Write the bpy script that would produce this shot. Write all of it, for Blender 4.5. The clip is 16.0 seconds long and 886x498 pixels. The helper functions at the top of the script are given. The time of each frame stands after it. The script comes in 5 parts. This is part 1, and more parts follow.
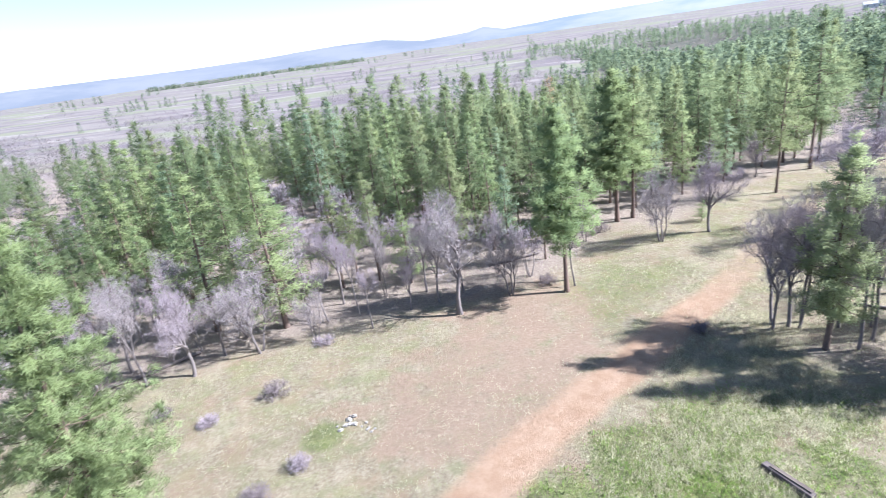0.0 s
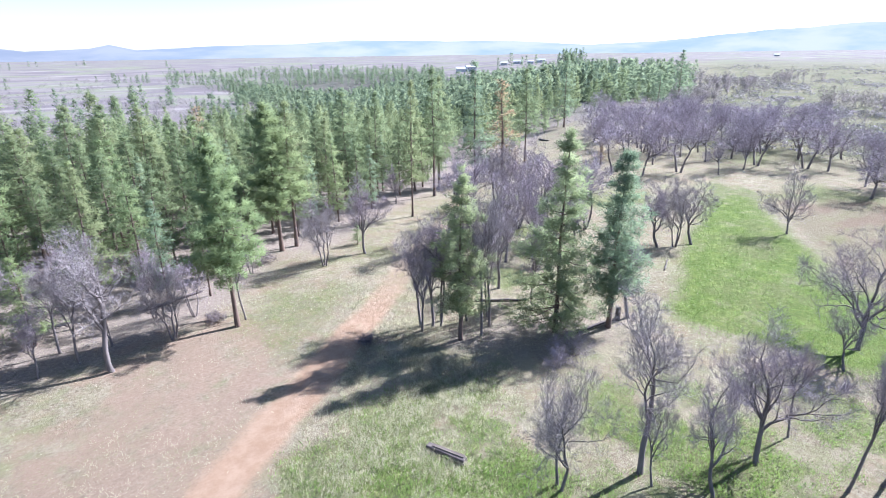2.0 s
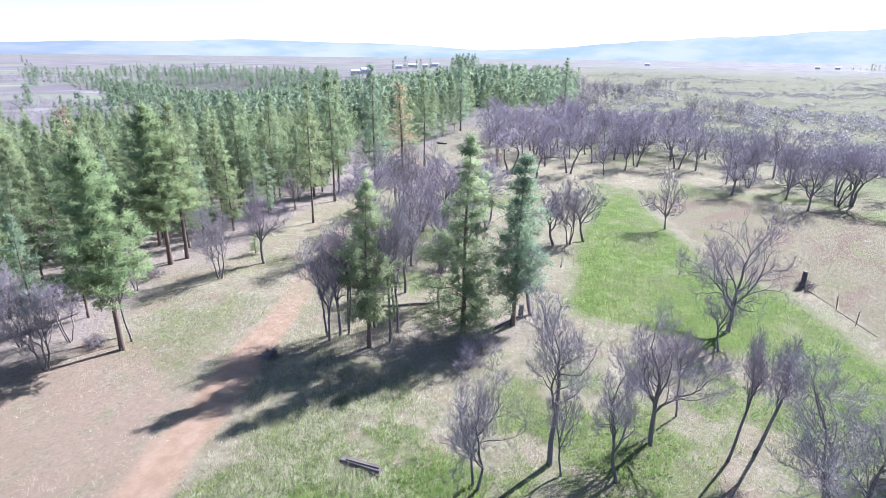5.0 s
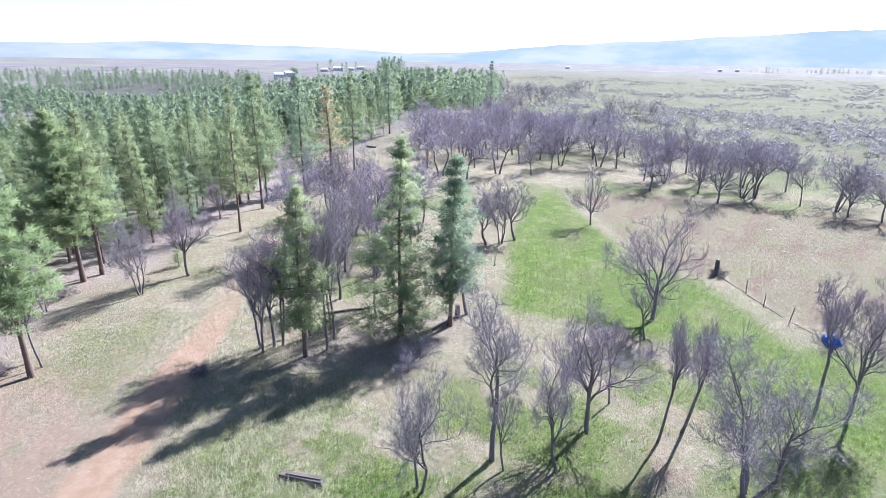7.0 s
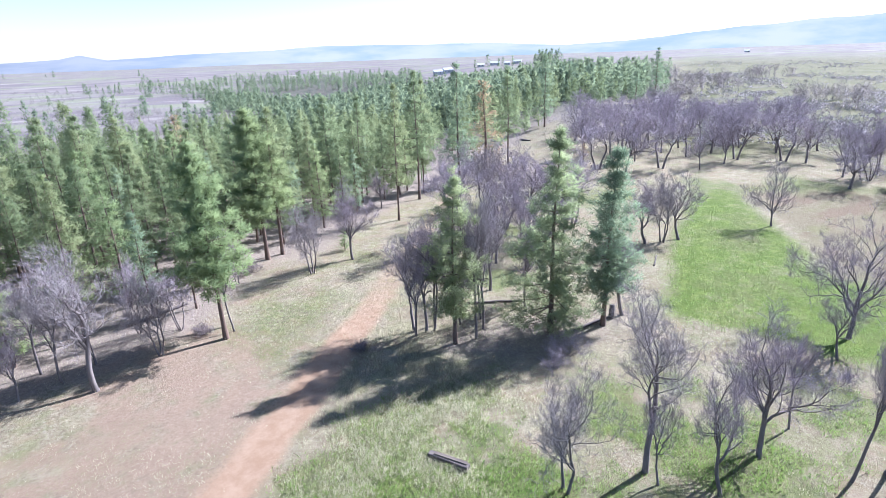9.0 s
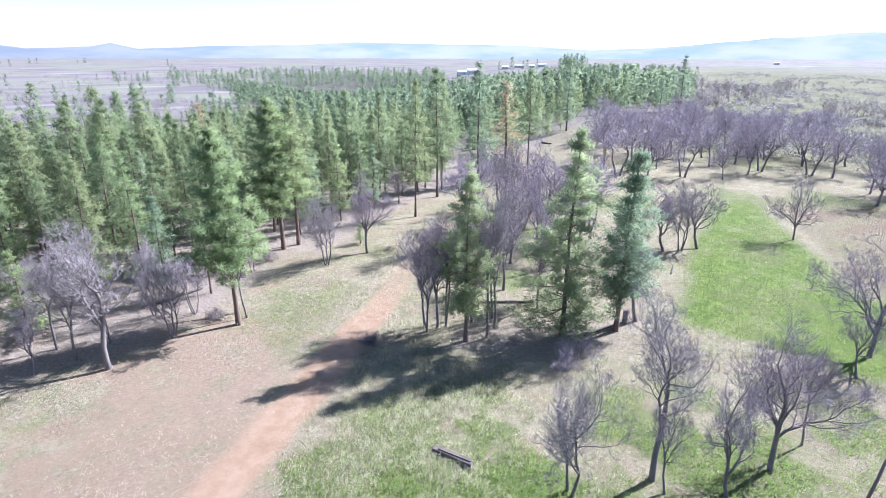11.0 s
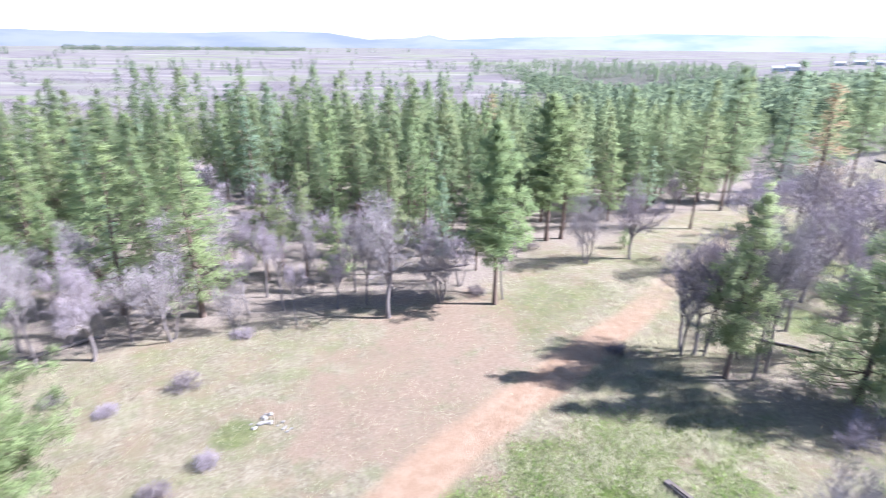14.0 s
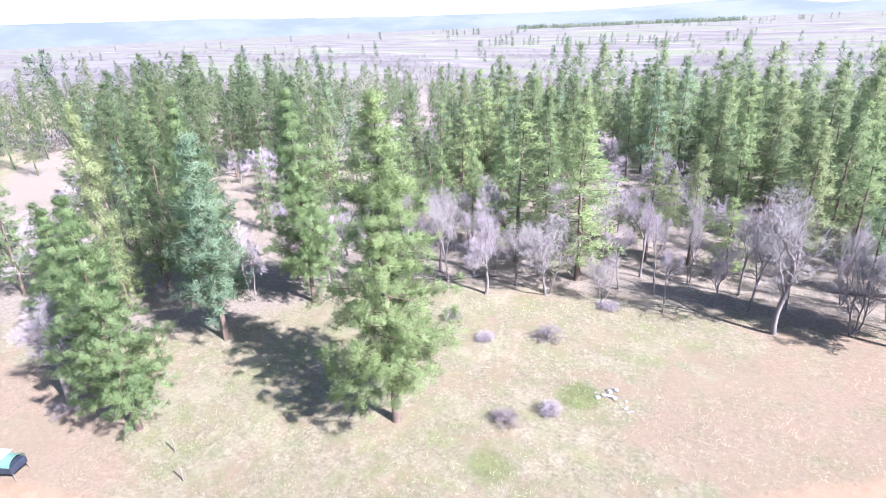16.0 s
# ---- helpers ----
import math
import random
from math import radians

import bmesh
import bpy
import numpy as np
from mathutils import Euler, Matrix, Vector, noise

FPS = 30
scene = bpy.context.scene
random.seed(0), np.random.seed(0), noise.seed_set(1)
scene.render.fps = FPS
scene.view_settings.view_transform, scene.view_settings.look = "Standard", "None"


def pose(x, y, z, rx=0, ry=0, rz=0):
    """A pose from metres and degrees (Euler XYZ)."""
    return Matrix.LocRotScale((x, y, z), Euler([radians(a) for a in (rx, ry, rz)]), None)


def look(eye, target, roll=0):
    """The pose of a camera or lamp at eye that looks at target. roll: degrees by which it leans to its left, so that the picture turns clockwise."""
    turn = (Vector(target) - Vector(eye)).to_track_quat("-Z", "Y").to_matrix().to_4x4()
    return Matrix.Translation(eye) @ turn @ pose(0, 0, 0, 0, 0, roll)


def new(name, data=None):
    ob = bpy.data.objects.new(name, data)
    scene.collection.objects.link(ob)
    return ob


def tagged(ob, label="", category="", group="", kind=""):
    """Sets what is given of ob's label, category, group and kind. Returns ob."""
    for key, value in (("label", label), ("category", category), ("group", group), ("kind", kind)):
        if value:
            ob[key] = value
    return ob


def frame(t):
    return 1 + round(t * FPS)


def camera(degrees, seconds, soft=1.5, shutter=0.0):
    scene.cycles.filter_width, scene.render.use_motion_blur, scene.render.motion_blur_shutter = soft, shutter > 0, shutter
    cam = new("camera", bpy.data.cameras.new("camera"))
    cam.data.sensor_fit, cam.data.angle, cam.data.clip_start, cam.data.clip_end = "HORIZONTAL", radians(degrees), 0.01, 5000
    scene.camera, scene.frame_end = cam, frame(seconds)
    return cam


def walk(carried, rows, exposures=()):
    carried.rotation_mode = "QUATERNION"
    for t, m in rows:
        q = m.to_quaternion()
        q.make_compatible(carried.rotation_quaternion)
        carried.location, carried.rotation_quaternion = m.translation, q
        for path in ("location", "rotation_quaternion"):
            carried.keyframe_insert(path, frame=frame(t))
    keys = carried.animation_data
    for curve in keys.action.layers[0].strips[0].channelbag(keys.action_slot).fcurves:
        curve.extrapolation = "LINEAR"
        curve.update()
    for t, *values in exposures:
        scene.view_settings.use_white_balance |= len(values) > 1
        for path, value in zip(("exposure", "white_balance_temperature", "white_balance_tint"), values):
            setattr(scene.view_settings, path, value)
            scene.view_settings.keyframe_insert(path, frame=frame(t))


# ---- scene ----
SHUTTER = 0.3
cam = camera(78.4, 16.0, soft=0.5, shutter=SHUTTER)
EYE = 18.0
# seconds, offset of the eye in metres, and its turn in degrees
ROWS = [
    (0, 0.38, -0.12, 0.11, 69.29, 7.64, -2.88),
    (0.5, -0.00, 0.10, -0.06, 69.54, 6.88, -11.18),
    (1, 0.34, -0.09, -0.05, 69.64, 3.37, -19.89),
    (1.5, 0.34, -0.35, -0.08, 69.97, 2.38, -29.95),
    (2, 0.17, -0.52, 0.02, 70.12, 0.77, -36.92),
    (2.5, -0.05, -0.31, 0.07, 70.10, 2.00, -40.27),
    (3, 0.13, -0.42, -0.03, 70.28, 2.15, -45.31),
    (3.2, 0.10, -0.40, -0.02, 70.28, 0.08, -46.81),
    (5.3, 0.12, -0.15, 0.16, 70.40, -0.64, -47.40),
    (5.5, 0.12, -0.13, 0.18, 70.41, -0.32, -47.73),
    (6, 0.17, -0.16, 0.14, 70.56, -0.82, -50.21),
    (6.5, 0.20, -0.18, 0.13, 70.64, -1.29, -52.76),
    (7, 0.10, -0.16, 0.10, 70.77, -0.71, -54.74),
    (7.5, -0.07, -0.02, 0.15, 70.73, -0.68, -54.74),
    (8, -0.19, 0.14, 0.10, 70.56, 0.13, -48.76),
    (8.5, -0.23, 0.20, 0.10, 70.37, 1.32, -41.72),
    (8.7, -0.13, 0.21, 0.03, 70.34, 2.52, -39.94),
    (10.8, 0.21, 0.18, -0.39, 70.40, -0.90, -37.36),
    (11, 0.04, 0.19, -0.39, 70.43, -0.09, -36.81),
    (11.5, 0.05, 0.33, -0.42, 70.33, 2.70, -33.82),
    (12, -0.02, 0.38, -0.35, 70.22, 3.88, -29.97),
    (12.5, -0.05, 0.33, -0.23, 70.00, 2.13, -24.70),
    (13, 0.24, 0.46, -0.27, 69.92, 0.21, -19.96),
    (13.5, 0.13, 0.35, -0.10, 69.86, -0.64, -18.04),
    (14, -0.29, 0.03, 0.09, 69.50, -0.47, -8.30),
    (14.2, -0.48, -0.16, 0.19, 69.02, -0.84, -1.11),
    (14.5, -0.49, -0.25, 0.33, 68.16, -0.31, 10.82),
    (14.8, -0.33, -0.08, 0.25, 67.52, 1.00, 21.69),
    (15, -0.10, -0.02, 0.05, 67.83, 1.71, 25.21),
    (15.2, -0.23, 0.08, 0.12, 67.50, 1.59, 27.88),
    (15.5, -0.10, 0.03, 0.14, 67.66, 2.32, 30.06),
    (16, -0.10, 0.07, 0.13, 67.73, 2.34, 32.26),
]
walk(cam, [(t, pose(x, y, EYE + z, a, b, c)) for t, x, y, z, a, b, c in ROWS], exposures=[(0.0, 1.93, 5650, 13), (3.0, 1.81, 5430, 16), (8.0, 1.80, 5430, 16), (12.0, 1.92, 5450, 16), (13.5, 2.00, 5510, 17), (14.5, 2.15, 5590, 17), (16.0, 2.26, 5640, 17)])

# ---- light ----
SUN_AZ, SUN_EL = 97.0, 39.5
world = bpy.data.worlds.new("world")
scene.world = world
world.use_nodes = True
wn = world.node_tree.nodes
sky = wn.new("ShaderNodeTexSky")
sky.sky_type, sky.sun_disc = "NISHITA", False
sky.sun_elevation, sky.sun_rotation = radians(SUN_EL), radians(SUN_AZ)
sky.altitude, sky.dust_density = 400, 0.8
wn["Background"].inputs["Strength"].default_value = 0.066
world.node_tree.links.new(sky.outputs[0], wn["Background"].inputs["Color"])
lamp = bpy.data.lights.new("sun", "SUN")
lamp.energy, lamp.angle, lamp.color = 4.9, radians(0.55), (1.0, 0.96, 0.90)
toward = Vector((math.sin(radians(SUN_AZ)) * math.cos(radians(SUN_EL)), math.cos(radians(SUN_AZ)) * math.cos(radians(SUN_EL)), math.sin(radians(SUN_EL))))
sun = new("sun", lamp)
sun.matrix_world = look(toward * 100, (0, 0, 0))


# ---- materials ----
class Nodes:
    """A small builder of node materials."""

    def __init__(self, name, rough=0.9, spec=0.2):
        self.mat = bpy.data.materials.new(name)
        self.mat.use_nodes = True
        self.tree = self.mat.node_tree
        self.bsdf = self.tree.nodes["Principled BSDF"]
        self.bsdf.inputs["Roughness"].default_value = rough
        self.bsdf.inputs["Specular IOR Level"].default_value = spec
        self.coord = self.tree.nodes.new("ShaderNodeTexCoord").outputs["Object"]

    def put(self, socket, value):
        if isinstance(value, bpy.types.NodeSocket):
            self.tree.links.new(value, socket)
        elif isinstance(value, tuple) and len(value) == 3:
            socket.default_value = (*value, 1)
        else:
            socket.default_value = value

    def noise(self, scale, detail=4, rough=0.55, coord=None, stretch=None):
        n = self.tree.nodes.new("ShaderNodeTexNoise")
        self.put(n.inputs["Scale"], scale)
        self.put(n.inputs["Detail"], detail)
        self.put(n.inputs["Roughness"], rough)
        vec = coord or self.coord
        if stretch:
            m = self.tree.nodes.new("ShaderNodeMapping")
            m.inputs["Scale"].default_value = stretch
            self.put(m.inputs["Vector"], vec)
            vec = m.outputs[0]
        self.put(n.inputs["Vector"], vec)
        return n.outputs["Fac"]

    def ramp(self, fac, lo, hi):
        n = self.tree.nodes.new("ShaderNodeMapRange")
        n.interpolation_type = "SMOOTHSTEP"
        self.put(n.inputs["Value"], fac)
        n.inputs["From Min"].default_value, n.inputs["From Max"].default_value = lo, hi
        return n.outputs[0]

    def math(self, op, a, b=0.0):
        n = self.tree.nodes.new("ShaderNodeMath")
        n.operation = op
        self.put(n.inputs[0], a)
        self.put(n.inputs[1], b)
        return n.outputs[0]

    def mix(self, fac, a, b):
        n = self.tree.nodes.new("ShaderNodeMix")
        n.data_type = "RGBA"
        self.put(n.inputs["Factor"], fac)
        self.put(n.inputs["A"], a)
        self.put(n.inputs["B"], b)
        return n.outputs["Result"]

    def attribute(self, name, out="Color"):
        n = self.tree.nodes.new("ShaderNodeAttribute")
        n.attribute_name = name
        return n.outputs[out]

    def split(self, colour):
        n = self.tree.nodes.new("ShaderNodeSeparateColor")
        self.put(n.inputs[0], colour)
        return n.outputs

    def random(self):
        return self.tree.nodes.new("ShaderNodeObjectInfo").outputs["Random"]

    def colour(self, value):
        self.put(self.bsdf.inputs["Base Color"], value)

    def bump(self, height, strength=0.4, distance=0.02):
        n = self.tree.nodes.new("ShaderNodeBump")
        n.inputs["Strength"].default_value, n.inputs["Distance"].default_value = strength, distance
        self.put(n.inputs["Height"], height)
        self.put(self.bsdf.inputs["Normal"], n.outputs[0])

    def translucent(self, colour, share):
        t = self.tree.nodes.new("ShaderNodeBsdfTranslucent")
        self.put(t.inputs["Color"], colour)
        m = self.tree.nodes.new("ShaderNodeMixShader")
        m.inputs[0].default_value = share
        out = self.tree.nodes["Material Output"]
        self.put(m.inputs[1], self.bsdf.outputs[0])
        self.put(m.inputs[2], t.outputs[0])
        self.put(out.inputs["Surface"], m.outputs[0])


def simple(name, a, b, scale=6.0, rough=0.85, spec=0.2, bump=0.3, fine=40.0, stretch=None):
    n = Nodes(name, rough, spec)
    big = n.ramp(n.noise(scale, stretch=stretch), 0.3, 0.7)
    small = n.noise(fine, 3, stretch=stretch)
    n.colour(n.mix(n.math("MULTIPLY", small, 0.5), n.mix(big, a, b), tuple(c * 0.6 for c in a)))
    if bump:
        n.bump(small, bump)
    return n.mat


def leafy(name, dark, light, yellow, share=0.60):
    n = Nodes(name, 0.9, 0.06)
    pick = n.math("FRACT", n.math("ADD", n.random(), n.attribute("tint", "Fac")))
    base = n.mix(n.ramp(n.noise(0.9, 3), 0.3, 0.7), dark, light)
    base = n.mix(n.math("MULTIPLY", n.ramp(pick, 0.35, 1.0), 0.6), base, yellow)
    n.colour(base)
    n.translucent(n.mix(0.3, base, (0.46, 0.54, 0.27)), share)
    return n.mat


PINE_BARK = simple("pine bark", (0.189, 0.133, 0.107), (0.099, 0.073, 0.065), 5, stretch=(0.860, 0.860, 0.215))
OAK_BARK = simple("oak bark", (0.224, 0.194, 0.189), (0.120, 0.101, 0.101), 3, stretch=(0.860, 0.860, 0.258))
TWIG = simple("oak twig", (0.375, 0.318, 0.350), (0.255, 0.212, 0.236), 1.5, bump=0)
PALE_TWIG = simple("lichen twig", (0.353, 0.314, 0.318), (0.241, 0.206, 0.215), 1.5, bump=0)
NEEDLES = leafy("pine needles", (0.112, 0.152, 0.086), (0.202, 0.250, 0.138), (0.262, 0.280, 0.142))
FRESH_NEEDLES = leafy("young pine needles", (0.155, 0.218, 0.108), (0.275, 0.342, 0.165), (0.305, 0.348, 0.165), 0.5)
BLUE_NEEDLES = leafy("blue green needles", (0.145, 0.212, 0.150), (0.250, 0.325, 0.220), (0.280, 0.335, 0.210), 0.5)
# Lighter copy of the needles, with sunlight put into its colour.
SUNLIT_NEEDLES = leafy("sunlit pine needles", (0.225, 0.280, 0.160), (0.360, 0.415, 0.235), (0.420, 0.435, 0.230), 0.6)
# Distant needles take a mild bluish haze tint in the base colour.
HAZY_NEEDLES = leafy("hazed far pine needles", (0.095, 0.140, 0.104), (0.158, 0.203, 0.149), (0.171, 0.207, 0.135))
DEAD_NEEDLES = leafy("dead needles", (0.25, 0.145, 0.095), (0.37, 0.24, 0.165), (0.37, 0.255, 0.18))
DRY_GRASS = leafy("dry grass", (0.384, 0.352, 0.248), (0.496, 0.464, 0.344), (0.384, 0.376, 0.232), 0.45)
GREEN_GRASS = leafy("green grass", (0.092, 0.172, 0.028), (0.164, 0.248, 0.060), (0.232, 0.272, 0.092), 0.45)
LITTER = leafy("fallen leaves", (0.224, 0.168, 0.120), (0.368, 0.320, 0.256), (0.304, 0.248, 0.176), 0.1)
SAGE_LEAF = leafy("sage", (0.225, 0.200, 0.232), (0.315, 0.285, 0.322), (0.275, 0.265, 0.245), 0.3)
FAR_TWIG = leafy("far bare wood", (0.188, 0.160, 0.180), (0.268, 0.232, 0.256), (0.240, 0.212, 0.220), 0.3)
GROVE_TWIG = simple("grove twig", (0.455, 0.388, 0.430), (0.320, 0.270, 0.302), 1.5, bump=0)
BRUSH_TWIG = simple("shrub twig", (0.258, 0.215, 0.224), (0.163, 0.133, 0.138), 1.5, bump=0)
ROCK = simple("pale rock", (0.32, 0.30, 0.28), (0.20, 0.185, 0.17), 3, bump=0.6, fine=18)
OLD_WOOD = simple("weathered wood", (0.160, 0.132, 0.112), (0.080, 0.064, 0.060), 4, stretch=(0.240, 0.800, 0.800))
DARK_WOOD = simple("dark wood", (0.105, 0.088, 0.085), (0.16, 0.135, 0.125), 4, stretch=(0.3, 1, 1))
CHAR_WOOD = simple("pale timber", (0.264, 0.224, 0.192), (0.160, 0.132, 0.116), 5, stretch=(0.240, 0.800, 0.800))
MINT = simple("mint sheet metal", (0.216, 0.376, 0.312), (0.264, 0.416, 0.352), 2, 0.45, 0.4, 0.05)
CANVAS = simple("white canvas", (0.640, 0.640, 0.624), (0.560, 0.568, 0.560), 3, 0.8, 0.2, 0.1)
# Dark blue that stands in for shade on the feeder and the shelter.
SHADE_NAVY = simple("shade-dark blue panel", (0.020, 0.026, 0.045), (0.035, 0.040, 0.06), 3, 0.6, 0.3, 0.1)
STEEL = simple("rusty steel", (0.16, 0.14, 0.13), (0.24, 0.17, 0.13), 8, 0.6, 0.4, 0.1)
BLUE_TARP = simple("blue tarpaulin", (0.03, 0.09, 0.42), (0.05, 0.14, 0.55), 6, 0.5, 0.4, 0.2)
WHITE_WALL = simple("white boards", (0.592, 0.592, 0.584), (0.528, 0.528, 0.528), 0.6, bump=0.1)
ROOFING = simple("pale sheet roof", (0.560, 0.568, 0.584), (0.464, 0.480, 0.504), 0.5, 0.5, 0.4, 0.1)
GLASS = simple("window glass", (0.05, 0.06, 0.08), (0.07, 0.08, 0.10), 1, 0.15, 0.5, 0)


def ground_material():
    n = Nodes("ground", 0.95, 0.1)
    a, b = n.split(n.attribute("cover")), n.split(n.attribute("cover_b"))
    road, meadow, bare = a[0], a[1], a[2]
    green, wood, field = b[0], b[1], b[2]
    clump, fine, speck = n.noise(0.9, 5), n.noise(5.0, 5, 0.7), n.noise(17.0, 4, 0.75)
    broad = n.noise(0.16, 4)
    grain = n.noise(45.0, 2, 0.7)
    dry = n.mix(n.ramp(fine, 0.35, 0.68), (0.215, 0.17, 0.12), (0.36, 0.315, 0.225))
    patch, tuft = n.noise(0.45, 5, 0.65), n.noise(2.1, 4, 0.65)
    dry = n.mix(n.math("MULTIPLY", n.ramp(patch, 0.46, 0.62), 0.8), dry, (0.31, 0.215, 0.16))
    dry = n.mix(n.math("MULTIPLY", n.ramp(tuft, 0.50, 0.70), 0.5), dry, (0.44, 0.40, 0.30))
    dry = n.mix(n.math("MULTIPLY", n.ramp(n.noise(0.8, 5, 0.65), 0.48, 0.64), 0.7), dry, (0.21, 0.21, 0.11))
    dry = n.mix(n.math("MULTIPLY", n.ramp(n.math("ADD", clump, n.math("MULTIPLY", fine, 0.5)), 0.66, 0.94), 0.45), dry, (0.235, 0.235, 0.115))
    dry = n.mix(n.math("MULTIPLY", n.ramp(speck, 0.56, 0.72), 0.32), dry, (0.56, 0.51, 0.39))
    dry = n.mix(n.math("MULTIPLY", n.ramp(speck, 0.46, 0.30), 0.28), dry, (0.10, 0.08, 0.05))
    straw = n.math("ADD", n.math("MULTIPLY", n.noise(0.33, 5, 0.7), 0.7), n.math("MULTIPLY", n.noise(1.3, 4, 0.7), 0.3))
    dry = n.mix(n.math("MULTIPLY", n.ramp(straw, 0.46, 0.64), 0.5), dry, n.mix(n.ramp(fine, 0.3, 0.7), (0.36, 0.315, 0.22), (0.465, 0.415, 0.305)))
    dry = n.mix(n.math("MULTIPLY", n.ramp(n.noise(0.27, 5, 0.7, stretch=(1, 1.6, 1)), 0.52, 0.66), 0.5), dry, n.mix(n.ramp(fine, 0.3, 0.7), (0.19, 0.205, 0.085), (0.31, 0.315, 0.16)))
    soil = n.mix(n.ramp(n.math("ADD", n.math("MULTIPLY", speck, 0.5), n.math("MULTIPLY", fine, 0.5)), 0.32, 0.68), (0.270, 0.185, 0.135), (0.370, 0.275, 0.210))
    lawn = n.mix(n.ramp(fine, 0.3, 0.75), (0.075, 0.130, 0.018), (0.155, 0.200, 0.045))
    lawn = n.mix(n.math("MULTIPLY", n.ramp(speck, 0.55, 0.75), 0.4), lawn, (0.28, 0.295, 0.135))
    lawn = n.mix(n.math("MULTIPLY", n.ramp(n.noise(0.30, 5, 0.65), 0.50, 0.68), 0.75), lawn, n.mix(fine, (0.165, 0.175, 0.070), (0.29, 0.275, 0.155)))
    lawn = n.mix(n.math("MULTIPLY", n.ramp(n.noise(0.75, 5, 0.7), 0.46, 0.66), 0.6), lawn, (0.205, 0.255, 0.060))
    duff = n.mix(n.ramp(fine, 0.3, 0.7), (0.23, 0.18, 0.15), (0.38, 0.32, 0.275))
    duff = n.mix(n.math("MULTIPLY", n.ramp(speck, 0.55, 0.72), 0.5), duff, (0.42, 0.37, 0.30))
    track = n.mix(n.ramp(n.noise(1.1, 5, 0.65), 0.3, 0.7), (0.345, 0.225, 0.148), (0.440, 0.310, 0.218))
    track = n.mix(n.math("MULTIPLY", n.ramp(speck, 0.50, 0.80), 0.25), track, (0.48, 0.36, 0.27))
    acre = n.mix(n.ramp(n.noise(0.011, 5, 0.6, stretch=(1, 2.2, 1)), 0.40, 0.60), (0.160, 0.138, 0.152), (0.225, 0.205, 0.195))
    acre = n.mix(n.math("MULTIPLY", n.ramp(n.noise(0.0045, 4, 0.6, stretch=(1, 2.6, 1)), 0.50, 0.60), 0.85), acre, (0.205, 0.222, 0.150))
    acre = n.mix(n.math("MULTIPLY", n.ramp(n.noise(0.006, 4, 0.6, stretch=(1, 3.5, 1)), 0.58, 0.66), 0.7), acre, (0.33, 0.30, 0.285))
    # Darker ground colour beneath the distant wood.
    dark_floor = n.mix(n.ramp(n.noise(0.09, 4, 0.65), 0.38, 0.62), (0.060, 0.075, 0.055), (0.105, 0.100, 0.085))
    range_grass = n.mix(n.ramp(n.noise(0.06, 5, 0.65), 0.38, 0.62), (0.108, 0.118, 0.048), (0.180, 0.168, 0.098))
    range_grass = n.mix(n.math("MULTIPLY", n.ramp(n.noise(0.45, 4, 0.7), 0.50, 0.64), 0.7), range_grass, (0.105, 0.095, 0.085))
    range_grass = n.mix(n.math("MULTIPLY", n.ramp(n.noise(0.035, 4, 0.6, stretch=(1, 2, 1)), 0.56, 0.70), 0.55), range_grass, (0.17, 0.15, 0.155))

    def edge(mask, lo=0.35, hi=0.65, rag=0.5):
        return n.ramp(n.math("ADD", mask, n.math("MULTIPLY", n.math("SUBTRACT", fine, 0.5), rag)), lo, hi)

    c = n.mix(edge(wood, 0.3, 0.75), dry, duff)
    broken = n.math("ADD", bare, n.math("ADD", n.math("MULTIPLY", n.math("SUBTRACT", patch, 0.5), 1.9), n.math("MULTIPLY", n.math("SUBTRACT", fine, 0.5), 0.9)))
    c = n.mix(n.math("MULTIPLY", n.math("MULTIPLY", n.ramp(broken, 0.35, 0.85), n.ramp(bare, 0.0, 0.12)), 0.85), c, soil)
    worn = n.mix(n.ramp(fine, 0.3, 0.7), (0.192, 0.160, 0.098), (0.262, 0.226, 0.146))
    worn = n.mix(n.math("MULTIPLY", n.ramp(n.noise(0.13, 5, 0.65, stretch=(1, 2.4, 1)), 0.47, 0.60), 0.8), worn, (0.200, 0.142, 0.098))
    worn = n.mix(n.math("MULTIPLY", n.ramp(n.noise(0.19, 5, 0.65, stretch=(1, 2, 1)), 0.52, 0.66), 0.7), worn, (0.205, 0.200, 0.095))
    worn = n.mix(n.math("MULTIPLY", n.ramp(n.noise(0.5, 4, 0.6), 0.66, 0.74), 0.7), worn, (0.46, 0.42, 0.37))
    c = n.mix(edge(n.attribute("pasture", "Fac"), 0.3, 0.7, 0.5), c, worn)
    c = n.mix(n.math("MULTIPLY", edge(green, 0.38, 0.80, 1.1), 0.82), c, n.mix(0.22, n.mix(n.math("MULTIPLY", n.ramp(n.noise(1.1, 5, 0.7), 0.45, 0.62), 0.7), lawn, (0.065, 0.115, 0.022)), dry))
    c = n.mix(edge(meadow, 0.3, 0.75, 0.7), c, lawn)
    c = n.mix(n.attribute("range", "Fac"), c, range_grass)
    c = n.mix(field, c, acre)
    c = n.mix(n.attribute("far_floor", "Fac"), c, dark_floor)
    c = n.mix(n.math("MULTIPLY", n.ramp(broad, 0.45, 0.7), 0.25), c, (0.25, 0.19, 0.14))
    mottle = n.math("ADD", n.math("MULTIPLY", n.noise(7.5, 3, 0.7), 1.1), n.math("MULTIPLY", n.noise(2.6, 3, 0.6), 0.7))
    c = n.mix(n.math("MULTIPLY", n.ramp(mottle, 0.88, 0.62), 0.28), c, n.mix(0.5, c, (0.035, 0.032, 0.022)))
